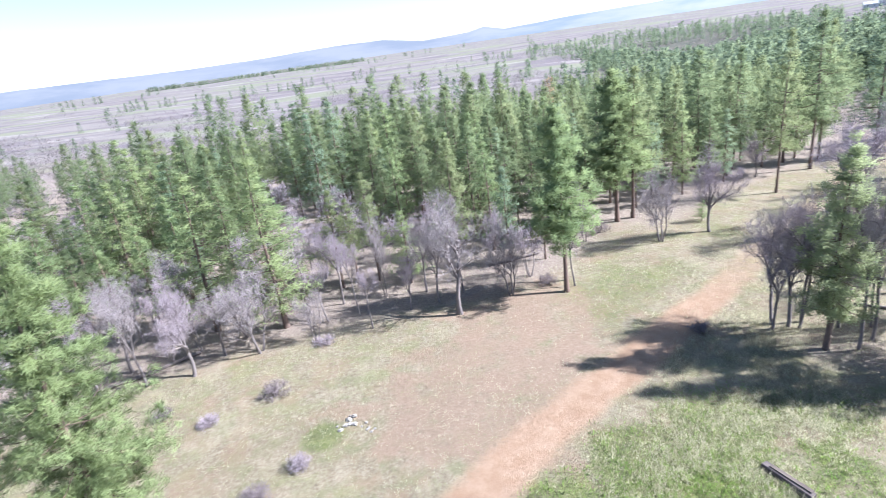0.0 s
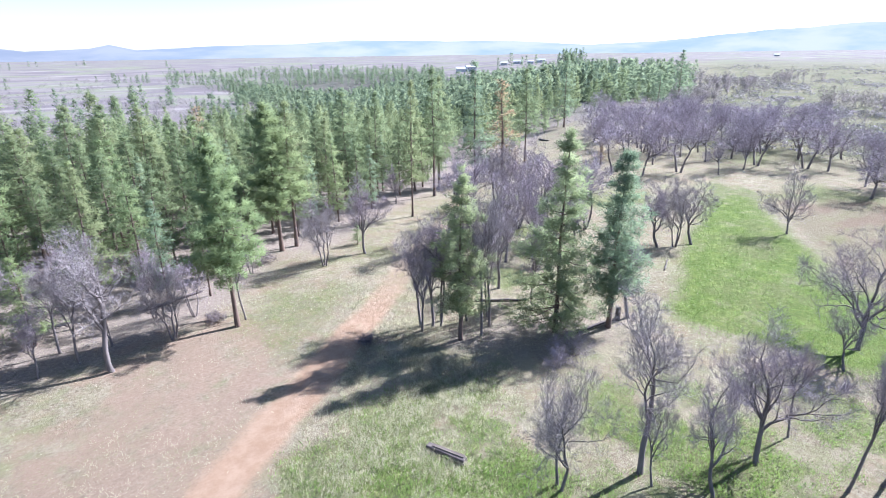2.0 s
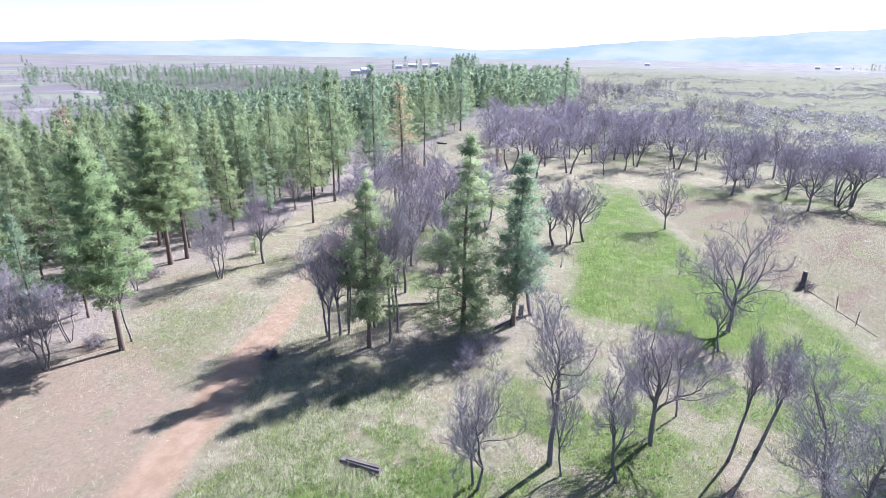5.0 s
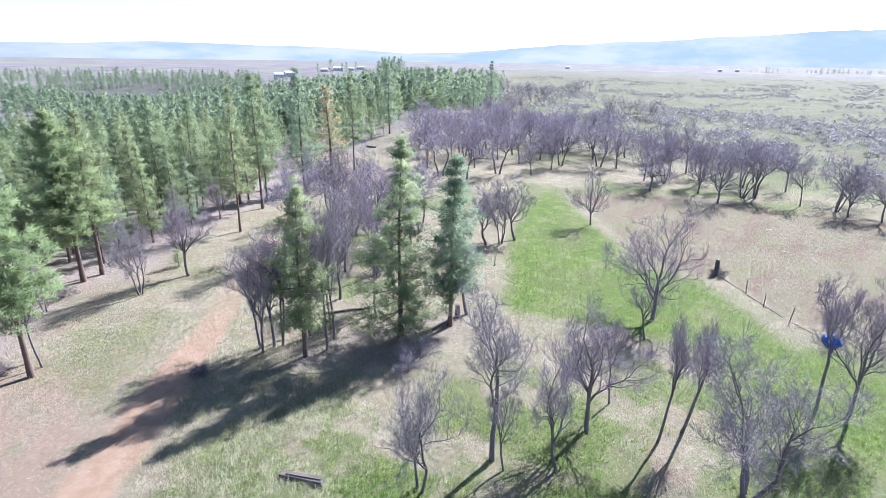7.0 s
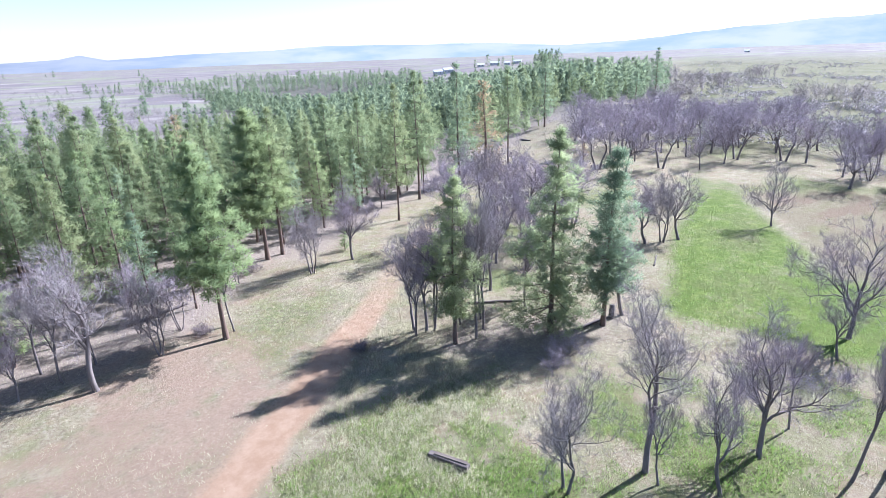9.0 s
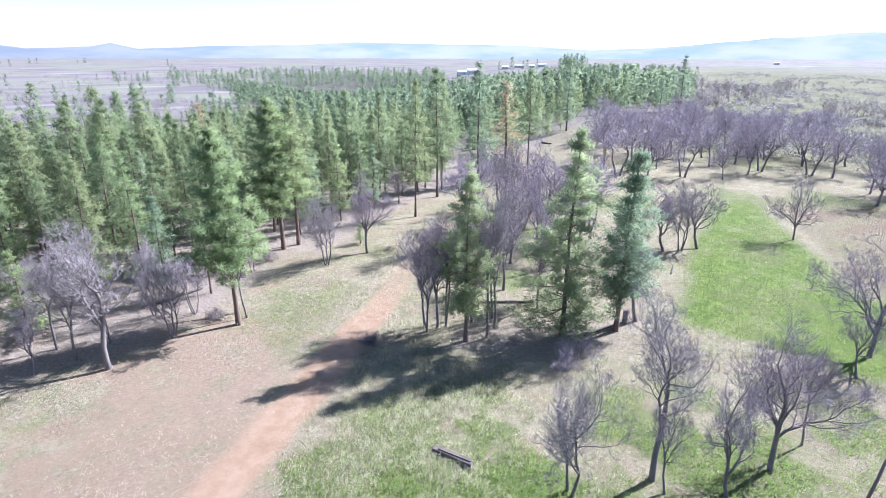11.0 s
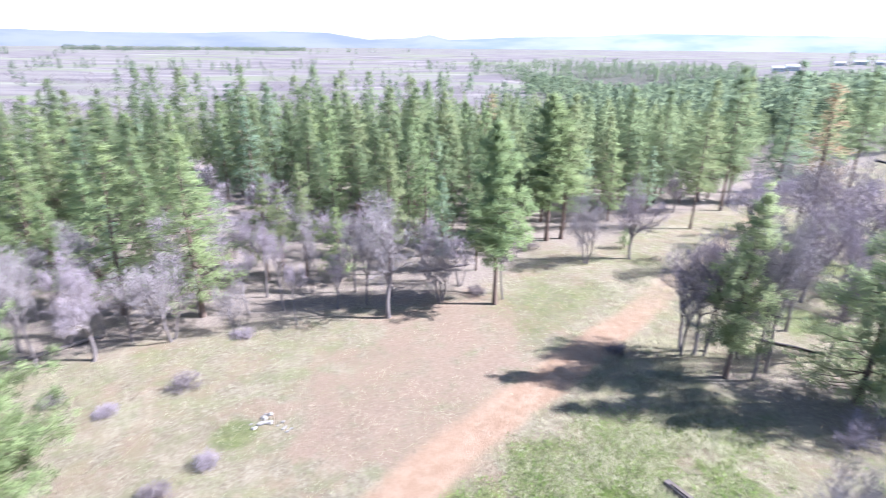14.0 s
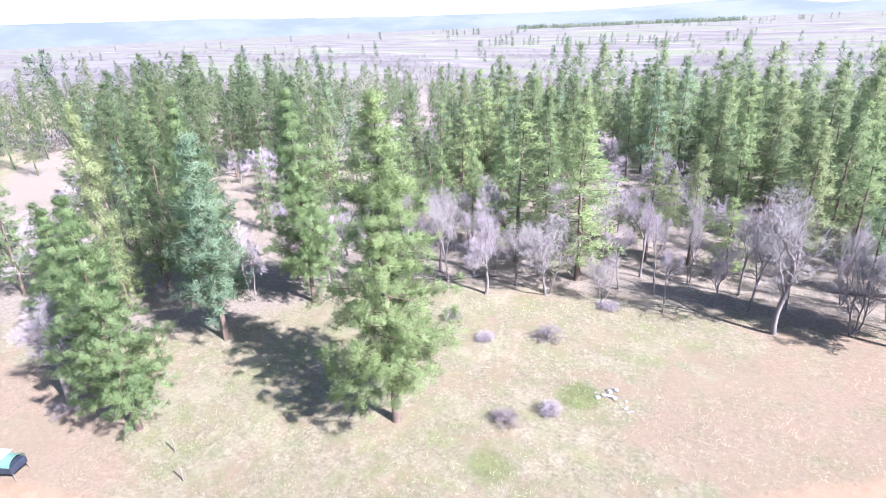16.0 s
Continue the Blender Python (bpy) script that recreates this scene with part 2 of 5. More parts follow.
    c = n.mix(n.math("MULTIPLY", n.ramp(mottle, 0.96, 1.15), 0.16), c, (0.58, 0.54, 0.44))
    c = n.mix(edge(road, 0.15, 0.95, 0.8), c, track)
    c = n.mix(0.25, c, (0.02, 0.018, 0.015))
    n.colour(c)
    n.bump(n.math("ADD", n.math("MULTIPLY", speck, 0.7), n.math("MULTIPLY", grain, 0.5)), 0.9, 0.10)
    return n.mat


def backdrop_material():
    n = Nodes("hazy far hills", 1.0, 0.0)
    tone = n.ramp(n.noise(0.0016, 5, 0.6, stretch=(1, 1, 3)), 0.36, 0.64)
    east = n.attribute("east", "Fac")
    # Haze is put into both pale blues, and the hills glow evenly.
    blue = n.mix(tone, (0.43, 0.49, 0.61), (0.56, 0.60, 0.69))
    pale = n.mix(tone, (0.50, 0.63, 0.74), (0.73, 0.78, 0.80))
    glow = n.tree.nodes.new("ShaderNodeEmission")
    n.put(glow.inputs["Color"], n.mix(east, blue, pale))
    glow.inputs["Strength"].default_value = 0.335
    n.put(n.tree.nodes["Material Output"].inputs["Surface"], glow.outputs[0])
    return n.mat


GROUND, BACKDROP = ground_material(), backdrop_material()

# ---- mesh helpers ----
rng = np.random.default_rng(7)


def mesh_of(name, verts, faces, material=None, smooth=False, normals=None):
    me = bpy.data.meshes.new(name)
    v = np.asarray(verts, dtype=np.float64)
    if isinstance(faces, np.ndarray):
        count, sides = faces.shape
        me.vertices.add(len(v))
        me.vertices.foreach_set("co", v.astype(np.float32).ravel())
        me.loops.add(count * sides)
        me.loops.foreach_set("vertex_index", faces.astype(np.int32).ravel())
        me.polygons.add(count)
        me.polygons.foreach_set("loop_start", np.arange(0, count * sides, sides, dtype=np.int32))
    else:
        me.from_pydata(v.tolist(), [], faces)
    if material:
        me.materials.append(material)
    if smooth:
        me.polygons.foreach_set("use_smooth", np.ones(len(me.polygons), dtype=bool))
    me.update(calc_edges=True)
    if normals is not None:
        me.polygons.foreach_set("use_smooth", np.ones(len(me.polygons), dtype=bool))
        me.normals_split_custom_set_from_vertices(normals.tolist())
    return me


def thing(name, label, category, at=(0, 0, 0), turn=0.0, group="", kind="", size=1.0):
    ob = tagged(new(name), label, category, group, kind)
    ob.matrix_basis = pose(*at, 0, 0, turn) @ Matrix.Diagonal((size, size, size, 1))
    return ob


def child(name, me, parent, label="", place=None):
    ob = new(name, me)
    ob.parent = parent
    if place is not None:
        ob.matrix_basis = place
    if label:
        ob["label"] = label
    return ob


def part(name, bm, material, parent, label="", place=None):
    me = bpy.data.meshes.new(name)
    bm.to_mesh(me)
    bm.free()
    me.materials.append(material)
    return child(name, me, parent, label, place)


def box(sx, sy, sz, bevel=0.01, z0=0.0):
    """A bevelled box standing on z0."""
    bm = bmesh.new()
    bmesh.ops.create_cube(bm, size=1.0, matrix=Matrix.Translation((0, 0, z0 + sz / 2)) @ Matrix.Diagonal((sx, sy, sz, 1)))
    if bevel:
        bmesh.ops.bevel(bm, geom=bm.edges[:], offset=bevel, segments=1, affect="EDGES")
    return bm


class Tubes:
    """Collects tapered tubes into one mesh."""

    def __init__(self):
        self.verts, self.faces = [], []

    def add(self, points, radii, sides):
        points = [np.asarray(p, float) for p in points]
        start, last = len(self.verts), len(points) - 1
        for i, (p, r) in enumerate(zip(points, radii)):
            d = points[min(i + 1, last)] - points[max(i - 1, 0)]
            d = d / (np.linalg.norm(d) + 1e-9)
            u = np.cross(d, (0.31, 0.17, 0.93) if abs(d[2]) < 0.9 else (1.0, 0.1, 0.0))
            u = u / (np.linalg.norm(u) + 1e-9)
            w = np.cross(d, u)
            if i == last and r <= 0.0:
                self.verts.append(p)
            else:
                for k in range(sides):
                    a = 2 * math.pi * k / sides
                    self.verts.append(p + r * (math.cos(a) * u + math.sin(a) * w))
        for i in range(last):
            lo, hi = start + i * sides, start + (i + 1) * sides
            for k in range(sides):
                k2 = (k + 1) % sides
                if i + 1 == last and radii[-1] <= 0.0:
                    self.faces.append((lo + k, lo + k2, hi))
                else:
                    self.faces.append((lo + k, lo + k2, hi + k2, hi + k))

    def mesh(self, name, material, smooth=True):
        return mesh_of(name, np.array(self.verts) if self.verts else np.zeros((0, 3)), self.faces, material, smooth)


def blades(centres, lean, count, length, width, spread, r, scatter=0.12, facing=None, puff=0.55):
    """Narrow triangles that stand out from each centre; returns vertices, faces and soft normals, which lean to facing."""
    n = len(centres)
    c = np.repeat(centres, count, 0) + r.normal(0, scatter, (n * count, 3))
    d = np.repeat(lean, count, 0) + r.normal(0, spread, (n * count, 3))
    d /= np.linalg.norm(d, axis=1)[:, None] + 1e-9
    s = np.cross(d, r.normal(0, 1, d.shape))
    s /= np.linalg.norm(s, axis=1)[:, None] + 1e-9
    ln = length * r.uniform(0.65, 1.25, (len(c), 1))
    wd = width * r.uniform(0.7, 1.3, (len(c), 1))
    soft = (np.repeat(facing, count, 0) if facing is not None else np.tile([[0.0, 0.0, 1.0]], (len(c), 1))) + puff * d
    soft /= np.linalg.norm(soft, axis=1)[:, None] + 1e-9
    flip = np.sum(np.cross(2 * s, d) * soft, 1) < 0
    s[flip] *= -1
    v = np.stack([c - s * wd, c + s * wd, c + d * ln], 1).reshape(-1, 3)
    return v, np.arange(len(v)).reshape(-1, 3), np.repeat(soft, 3, 0)


def lattice(x, y, seed=0):
    """Smooth value noise in the plane, 0 to 1."""
    def h(i, j):
        k = np.sin(i * 127.1 + j * 311.7 + seed * 74.7) * 43758.5453
        return k - np.floor(k)
    i, j = np.floor(x), np.floor(y)
    u, v = x - i, y - j
    u, v = u * u * (3 - 2 * u), v * v * (3 - 2 * v)
    return (h(i, j) * (1 - u) + h(i + 1, j) * u) * (1 - v) + (h(i, j + 1) * (1 - u) + h(i + 1, j + 1) * u) * v


def fractal(x, y, seed=0, octaves=4):
    total, gain = 0.0, 0.5
    for k in range(octaves):
        total = total + gain * lattice(x * 2 ** k, y * 2 ** k, seed + k)
        gain *= 0.5
    return total


def inside(poly, x, y):
    p = np.array(poly, float)
    hit = np.zeros(np.shape(x), bool)
    for (ax, ay), (bx, by) in zip(p, np.roll(p, -1, 0)):
        cross = ((ay > y) != (by > y)) & (x < (bx - ax) * (y - ay) / (by - ay + 1e-12) + ax)
        hit ^= cross
    return hit


def line_distance(line, x, y, closed=False):
    p = np.array(line, float)
    best = np.full(np.shape(x), 1e9)
    pairs = list(zip(p[:-1], p[1:])) + ([(p[-1], p[0])] if closed else [])
    for a, b in pairs:
        d = b - a
        s = np.clip(((x - a[0]) * d[0] + (y - a[1]) * d[1]) / (d @ d), 0, 1)
        best = np.minimum(best, np.hypot(x - a[0] - s * d[0], y - a[1] - s * d[1]))
    return best


def soft_inside(poly, x, y, blur):
    d = line_distance(poly, x, y, True)
    return np.clip(0.5 + np.where(inside(poly, x, y), d, -d) / (2 * blur), 0, 1)


# ---- the lie of the land ----
ROAD = [(-40, 2.5), (-28, 3.5), (-16, 7.5), (-8, 11.5), (-3, 15.0), (0.3, 17.7), (3.2, 20.4), (6.7, 23.5), (8.9, 25.0), (12.1, 27.5), (15.3, 30.1), (18.5, 32.5), (22.1, 35.7), (25.5, 39.0), (33, 45), (42, 52.5), (49, 59), (55, 67), (60.7, 74), (66, 81), (74, 95)]
MEADOW = [(69, 33.5), (72, 30), (57, 17.5), (50, 12.3), (49.3, 6.2), (43.3, 1.6), (39.9, -0.8), (41, -5), (46, -14), (34, -18), (27, -7), (33, -1), (36, 5), (34.5, 7.7), (36, 11), (33, 15), (35.2, 19), (45.2, 23.6), (52, 27)]
PASTURE = [(76, 31), (58, 17), (50.5, 11), (50.3, 5), (44.5, -1), (50, -18), (95, -22), (83, -6), (85, 2), (85, 8), (79, 11), (82, 20), (82, 28)]
YARD = [(-42, 2), (-22.5, 2), (-22, 6.5), (-24.5, 9.5), (-31, 11.5), (-40, 10)]
WOOD = [(-36, 12), (-31, 17), (-29.5, 21), (-24, 28), (-17, 31.5), (-9, 34), (1, 36), (9, 38), (16, 46.5), (23, 45), (33, 54), (43, 60), (53, 64), (69, 70), (109, 96), (176, 112), (330, 190), (330, 400), (110, 430), (-110, 330), (-170, 140), (-110, 40), (-60, 6)]
SHADY = [(17, 28), (30, 24), (34, 19), (29, 16), (22, 19), (18, 24)]


def land(x, y):
    x, y = np.asarray(x, float), np.asarray(y, float)
    r, az = np.hypot(x, y), np.degrees(np.arctan2(x, y))
    z = 0.22 * (fractal(x * 0.11 + 3, y * 0.11, 5, 3) - 0.44)
    z = z * np.clip((r - 8) / 10, 0, 1)
    far = np.clip((r - 160) / 400, 0, 1)
    z = z + far * 5.0 * (fractal(x * 0.006, y * 0.006, 9, 3) - 0.62)
    side = np.clip((az + 60) / 40, 0, 1) * np.clip((50 - az) / 14, 0, 1)
    dip = np.clip((r - 45) / 190, 0, 1) * np.clip((1250 - r) / 350, 0, 1)
    z = z - 12.0 * side * dip * dip * (3 - 2 * dip)
    z = z - 16 * np.exp(-((r - 600) / 170) ** 2 - ((az - 26) / 7) ** 2)
    return z


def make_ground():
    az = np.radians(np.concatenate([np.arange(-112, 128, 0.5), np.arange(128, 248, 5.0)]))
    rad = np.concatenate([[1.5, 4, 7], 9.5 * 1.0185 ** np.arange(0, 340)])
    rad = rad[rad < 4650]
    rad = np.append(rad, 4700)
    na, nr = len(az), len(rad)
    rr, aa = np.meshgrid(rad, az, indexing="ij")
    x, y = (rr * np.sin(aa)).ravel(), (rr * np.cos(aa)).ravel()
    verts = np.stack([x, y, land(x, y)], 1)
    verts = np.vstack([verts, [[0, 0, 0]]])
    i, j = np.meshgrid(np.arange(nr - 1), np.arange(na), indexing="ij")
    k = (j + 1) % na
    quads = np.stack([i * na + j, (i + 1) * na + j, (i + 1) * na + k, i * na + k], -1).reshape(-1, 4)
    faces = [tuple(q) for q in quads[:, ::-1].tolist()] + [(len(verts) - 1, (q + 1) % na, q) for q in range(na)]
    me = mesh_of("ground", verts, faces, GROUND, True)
    x, y = verts[:, 0], verts[:, 1]
    r = np.hypot(x, y)
    wob = fractal(x * 0.35, y * 0.35, 21, 3) - 0.44
    road = np.clip(1.0 - (line_distance(ROAD, x + 0.5 * wob, y - 0.5 * wob) - 0.75) / 1.1, 0, 1) * np.where(r > 100, 0, 1) * np.clip(1.12 - 0.62 * np.clip((r - 32) / 10, 0, 1), 0, 1)
    meadow = soft_inside(MEADOW, x + 5 * wob, y + 5 * wob, 2.6)
    bare = 0.80 * np.clip(1 - (line_distance([(1, 24), (4, 28), (6, 33)], x, y) - 3) / 7, 0, 1) + 0.10 * np.clip(1 - line_distance([(-12, 20), (-4, 27)], x, y) / 8, 0, 1)
    bare = np.maximum(bare, 0.9 * soft_inside(YARD, x + 3 * wob, y, 1.5))
    me.attributes.new("pasture", "FLOAT", "POINT").data.foreach_set("value", soft_inside(PASTURE, x + 3 * wob, y, 2.0).astype(np.float32))
    bare = np.maximum(bare, 0.7 * np.clip(1 - line_distance([(63, 62), (72, 58)], x, y) / 8, 0, 1))
    green = np.clip((fractal(x * 0.23, y * 0.23, 51, 4) - 0.25) * 5, 0, 1) * np.clip(2.0 - line_distance([(11, 11), (22, 4), (32, -6)], x, y) / 8, 0, 1)
    green = np.maximum(green, 0.75 * np.clip((fractal(x * 0.4, y * 0.4, 53, 4) - 0.22) * 5, 0, 1) * np.clip(1.8 - line_distance([(16, 5), (24, -3), (34, -8)], x, y) / 6, 0, 1))
    green = np.maximum(green, 0.62 * np.clip((fractal(x * 0.25, y * 0.25, 57, 4) - 0.30) * 4, 0, 1) * np.clip(1.3 - line_distance([(10, 33), (18, 40), (30, 48), (44, 56)], x, y) / 6, 0, 1))
    green = np.maximum(green, 0.42 * np.clip((fractal(x * 0.17, y * 0.17, 59, 4) - 0.38) * 5, 0, 1) * np.clip(1.4 - r / 90, 0, 1))
    green = np.maximum(green, np.clip(1.5 - np.hypot((x + 7.2) / 1.3, (y - 23.2) / 1.2), 0, 1))
    green = np.maximum(green, 0.8 * np.clip(1.5 - np.hypot((x + 8.9) / 1.5, (y - 16.6) / 1.1), 0, 1))
    green = np.maximum(green, 0.8 * np.clip((fractal(x * 0.2, y * 0.2, 65, 4) - 0.34) * 5, 0, 1) * np.clip(1.3 - line_distance([(26, 30), (36, 36), (50, 48), (60, 40)], x, y) / 8, 0, 1))
    green = np.maximum(green, 0.8 * np.clip((fractal(x * 0.10, y * 0.2, 63, 4) - 0.36) * 5, 0, 1) * np.clip(1.2 - line_distance([(52, 20), (74, 34), (86, 22), (84, -8), (66, -20)], x, y) / 9, 0, 1))
    green = np.maximum(green, np.clip((fractal(x * 0.03, y * 0.03, 61, 4) - 0.26) * 4, 0, 0.9) * np.clip((r - 75) / 30, 0, 1) * np.clip((np.degrees(np.arctan2(x, y)) - 55) / 12, 0, 1))
    green = np.maximum(green, 0.5 * np.clip((fractal(x * 0.2, y * 0.2, 67, 3) - 0.42) * 5, 0, 1) * np.clip(1 - line_distance([(-28, 12), (-16, 14), (-8, 18)], x, y) / 6, 0, 1))
    wood = np.maximum(soft_inside(WOOD, x + 4 * wob, y + 4 * wob, 3.0), 0.8 * soft_inside(SHADY, x, y, 2.0))
    wood = np.where(r > 380, 0.25, wood) * (0.55 + 0.6 * fractal(x * 0.1, y * 0.1, 71, 3))
    east = np.clip((np.degrees(np.arctan2(x, y)) - 56) / 6, 0, 1)
    field = np.clip((r - 170) / 160, 0, 1) * (1 - east) + np.clip((r - 600) / 700, 0, 1) * east
    bearing = np.degrees(np.arctan2(x, y))
    # Mask of the darker ground under the distant pines.
    far_floor = np.clip((bearing - 15 + 4 * np.sin(r * 0.021) - 7 * np.clip((420 - r) / 150, 0, 1)) / 9, 0, 1) * np.clip((60 - bearing) / 8, 0, 1) * np.clip((r - 110) / 90, 0, 1) * np.clip((np.where(bearing > 37, 620, 980) - r) / 90, 0, 1)
    me.attributes.new("far_floor", "FLOAT", "POINT").data.foreach_set("value", (0.9 * far_floor).astype(np.float32))
    rangeland = np.clip((r - 95 + 25 * wob) / 30, 0, 1) * np.clip((np.degrees(np.arctan2(x, y)) - 56) / 8, 0, 1)
    me.attributes.new("range", "FLOAT", "POINT").data.foreach_set("value", rangeland.astype(np.float32))
    for name, cols in (("cover", (road, meadow, bare)), ("cover_b", (green, wood, field))):
        at = me.color_attributes.new(name, "FLOAT_COLOR", "POINT")
        at.data.foreach_set("color", np.stack([*cols, np.ones(len(x))], 1).astype(np.float32).ravel())
    tagged(new("ground", me), "dry grassland with bare earth, moss-green grass and a dirt track", "ground", kind="structure")


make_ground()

# crest of the far hills: azimuth and elevation in degrees
CREST = [(-180, 1.5), (-110, 2.0), (-72, 2.4), (-54, 2.3), (-37, 1.7), (-20, 1.4), (-14, 1.5), (-8, 1.85), (-3, 1.4), (1, 0.6), (5.5, 0.7), (7, 1.0), (9, 0.55), (16, 0.85), (22, 0.95), (28, 1.25), (36, 1.1), (43.6, 1.0), (51, 0.55), (57, 0.7), (67, 1.5), (78, 2.05), (86, 2.45), (93, 2.75), (120, 2.5), (180, 1.5)]


def make_backdrop():
    az = np.arange(-180, 180, 0.5)
    el = np.interp(az, *zip(*CREST))
    el = el * (1 - 0.36 * np.clip((az + 100) / 30, 0, 1) * np.clip((6 - az) / 14, 0, 1))
    steps = np.linspace(0, 1, 9)
    verts, east = [], []
    for s in steps:
        r = 4250 + 450 * s
        wave = 0.75 + 0.5 * fractal(az * 0.30 + 9 * s, az * 0 + s * 3, 81, 4)
        z = (4700 * np.tan(np.radians(el)) + EYE) * s ** 0.8 * (wave * (1 - s) + s * (0.94 + 0.12 * fractal(az * 0.35, az * 0, 83, 4))) - 6 * (1 - s)
        verts.append(np.stack([r * np.sin(np.radians(az)), r * np.cos(np.radians(az)), z], 1))
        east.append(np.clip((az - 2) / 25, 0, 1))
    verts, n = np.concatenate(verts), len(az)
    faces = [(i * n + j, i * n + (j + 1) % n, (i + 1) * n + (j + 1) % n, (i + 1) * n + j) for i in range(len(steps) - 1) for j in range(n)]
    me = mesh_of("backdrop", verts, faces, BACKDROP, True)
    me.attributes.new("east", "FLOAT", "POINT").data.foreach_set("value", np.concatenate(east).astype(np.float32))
    tagged(new("backdrop", me), "hills far beyond the plain, with haze put into their pale blue", "hills", kind="structure")


make_backdrop()


# ---- pines ----
def pine_shape(seed, height, bottom, reach, boughs, tufts, per, length, width, full=0.75, gap=0.0, tier=0.0, clump=1, skirt=0.70):
    """Trunk and bough tubes, and needle blades, of a pine with its foot at the origin."""
    r = np.random.default_rng(seed)
    lean = r.normal(0, 0.012, 2)
    bend = r.uniform(0, 6.28)

    def axis(h):
        u = h / height
        return np.array([lean[0] * h + 0.10 * math.sin(2.2 * u * math.pi + bend) * u, lean[1] * h + 0.10 * math.cos(2 * u * math.pi + bend) * u, h])

    trunk, wood = Tubes(), Tubes()
    hs = np.linspace(-0.25, height * 0.97, 9)
    base = 0.0105 * height + 0.03
    trunk.add([axis(max(h, -0.25)) for h in hs], [base * (1.35 if i == 0 else 1.0) * (1 - 0.93 * (h / height)) if h > 0 else base * 1.35 for i, h in enumerate(hs)], 8)
    centres, outs, faces_to = [], [], []
    for b in range(boughs):
        u = ((b + r.uniform(0, 1)) / boughs) ** 1.22
        h = bottom + (height - bottom) * u
        if tier:
            h = (math.floor(h / tier) + 0.5) * tier + r.normal(0, 0.10 * tier)
            u = min(max((h - bottom) / (height - bottom), 0.0), 0.99)
        size = reach * (1 - u) ** full * (1 - 0.45 * u ** 4) * min(1.0, skirt + 1.6 * u) + 0.12
        size *= r.uniform(0.58, 1.16) if r.uniform() > gap else r.uniform(0.28, 0.55)
        size *= 0.92 + 0.16 * math.sin(3.0 * u * math.pi + bend) ** 2
        a = b * 2.399 + r.normal(0, 0.35)
        out = np.array([math.cos(a), math.sin(a), 0.0])
        p0 = axis(h)
        droop = (0.30 - 0.75 * u + r.normal(0, 0.10)) * size
        p1 = p0 + out * size * 0.5 + np.array([0, 0, -droop * 0.45])
        p2 = p0 + out * size + np.array([0, 0, -droop * 0.55 + 0.12 * size])
        wood.add([p0, p1, p2], [0.012 * size + 0.014, 0.008 * size + 0.008, 0.0], 3)
        side = np.array([-out[1], out[0], 0.0])
        k = max(2, int(round(tufts * (0.30 + 0.95 * size / reach))))
        for q in range(k):
            s = 1.0 - (q / k) * 0.86 * r.uniform(0.8, 1.1)
            fan = r.normal(0, 0.20) * size * (0.35 + 0.6 * s)
            p = p0 + (p2 - p0) * s + side * fan + np.array([0, 0, r.normal(0.03, 0.07) * size - 0.12 * droop * math.sin(math.pi * s)])
            o = out * 0.35 + side * fan / (size + 0.1) * 0.5 + np.array([0, 0, 0.30])
            to = out * 0.75 + side * fan / (size + 0.1) * 0.8 + np.array([0, 0, 0.75])
            for m in range(clump):
                off = r.normal(0, 1, 3) * (0.20, 0.20, 0.13) * min(1.0, 0.25 + 0.6 * size) if clump > 1 else np.zeros(3)
                centres.append(p + off)
                outs.append(o + off * 1.5)
                faces_to.append(to + off * 3.0)
    for q in range(max(2, tufts // 2)):
        centres.append(axis(height * 0.985 - 0.12 * q))
        outs.append(np.array([0, 0, 0.9]))
        faces_to.append(np.array([0, 0, 1.0]))
    v, f, n = blades(np.array(centres), np.array(outs), per, length, width, 0.95, r, 0.42 * length, np.array(faces_to), 1.1)
    return trunk, wood, v, f, n


def pine_model(kind, seed, height, bottom, reach, boughs, tufts, per, length, width, needles, **more):
    trunk, wood, v, f, n = pine_shape(seed, height, bottom, reach, boughs, tufts, per, length, width, **more)
    return dict(height=height, reach=reach, trunk=trunk.mesh("trunk", PINE_BARK), boughs=wood.mesh("boughs", PINE_BARK), crown=mesh_of("crown", v, f, needles, normals=n))


NEAR = [pine_model("near", 101, 15.8, 2.7, 3.7, 136, 8, 60, 0.25, 0.0125, FRESH_NEEDLES, full=0.80, gap=0.18, tier=0.72, clump=2, skirt=0.68),
        pine_model("near", 102, 12.0, 2.6, 2.5, 80, 7, 26, 0.28, 0.020, BLUE_NEEDLES, full=0.70, gap=0.20, tier=0.66, clump=2, skirt=0.6),
        pine_model("near", 103, 13.4, 0.9, 3.3, 92, 7, 27, 0.29, 0.020, SUNLIT_NEEDLES, full=0.80, gap=0.27, tier=0.8, clump=2, skirt=0.85),
        pine_model("near", 104, 13.0, 4.4, 2.9, 80, 7, 36, 0.30, 0.022, FRESH_NEEDLES, full=0.55, gap=0.25, tier=0.75, clump=2),
        pine_model("near", 105, 12.0, 2.4, 2.5, 78, 6, 28, 0.28, 0.020, SUNLIT_NEEDLES, full=0.66, gap=0.28, tier=0.7, clump=2, skirt=0.6)]
MID = [pine_model("mid", 111 + i, 14.0, b, w, 66, 5, 22, 0.38, 0.033, m, full=f, gap=0.22, tier=0.95)
       for i, (b, w, f, m) in enumerate(((4.8, 3.1, 0.72, NEEDLES), (3.8, 3.3, 0.80, NEEDLES), (5.6, 2.9, 0.62, NEEDLES), (2.4, 3.3, 0.84, BLUE_NEEDLES), (2.0, 3.4, 0.78, FRESH_NEEDLES)))]
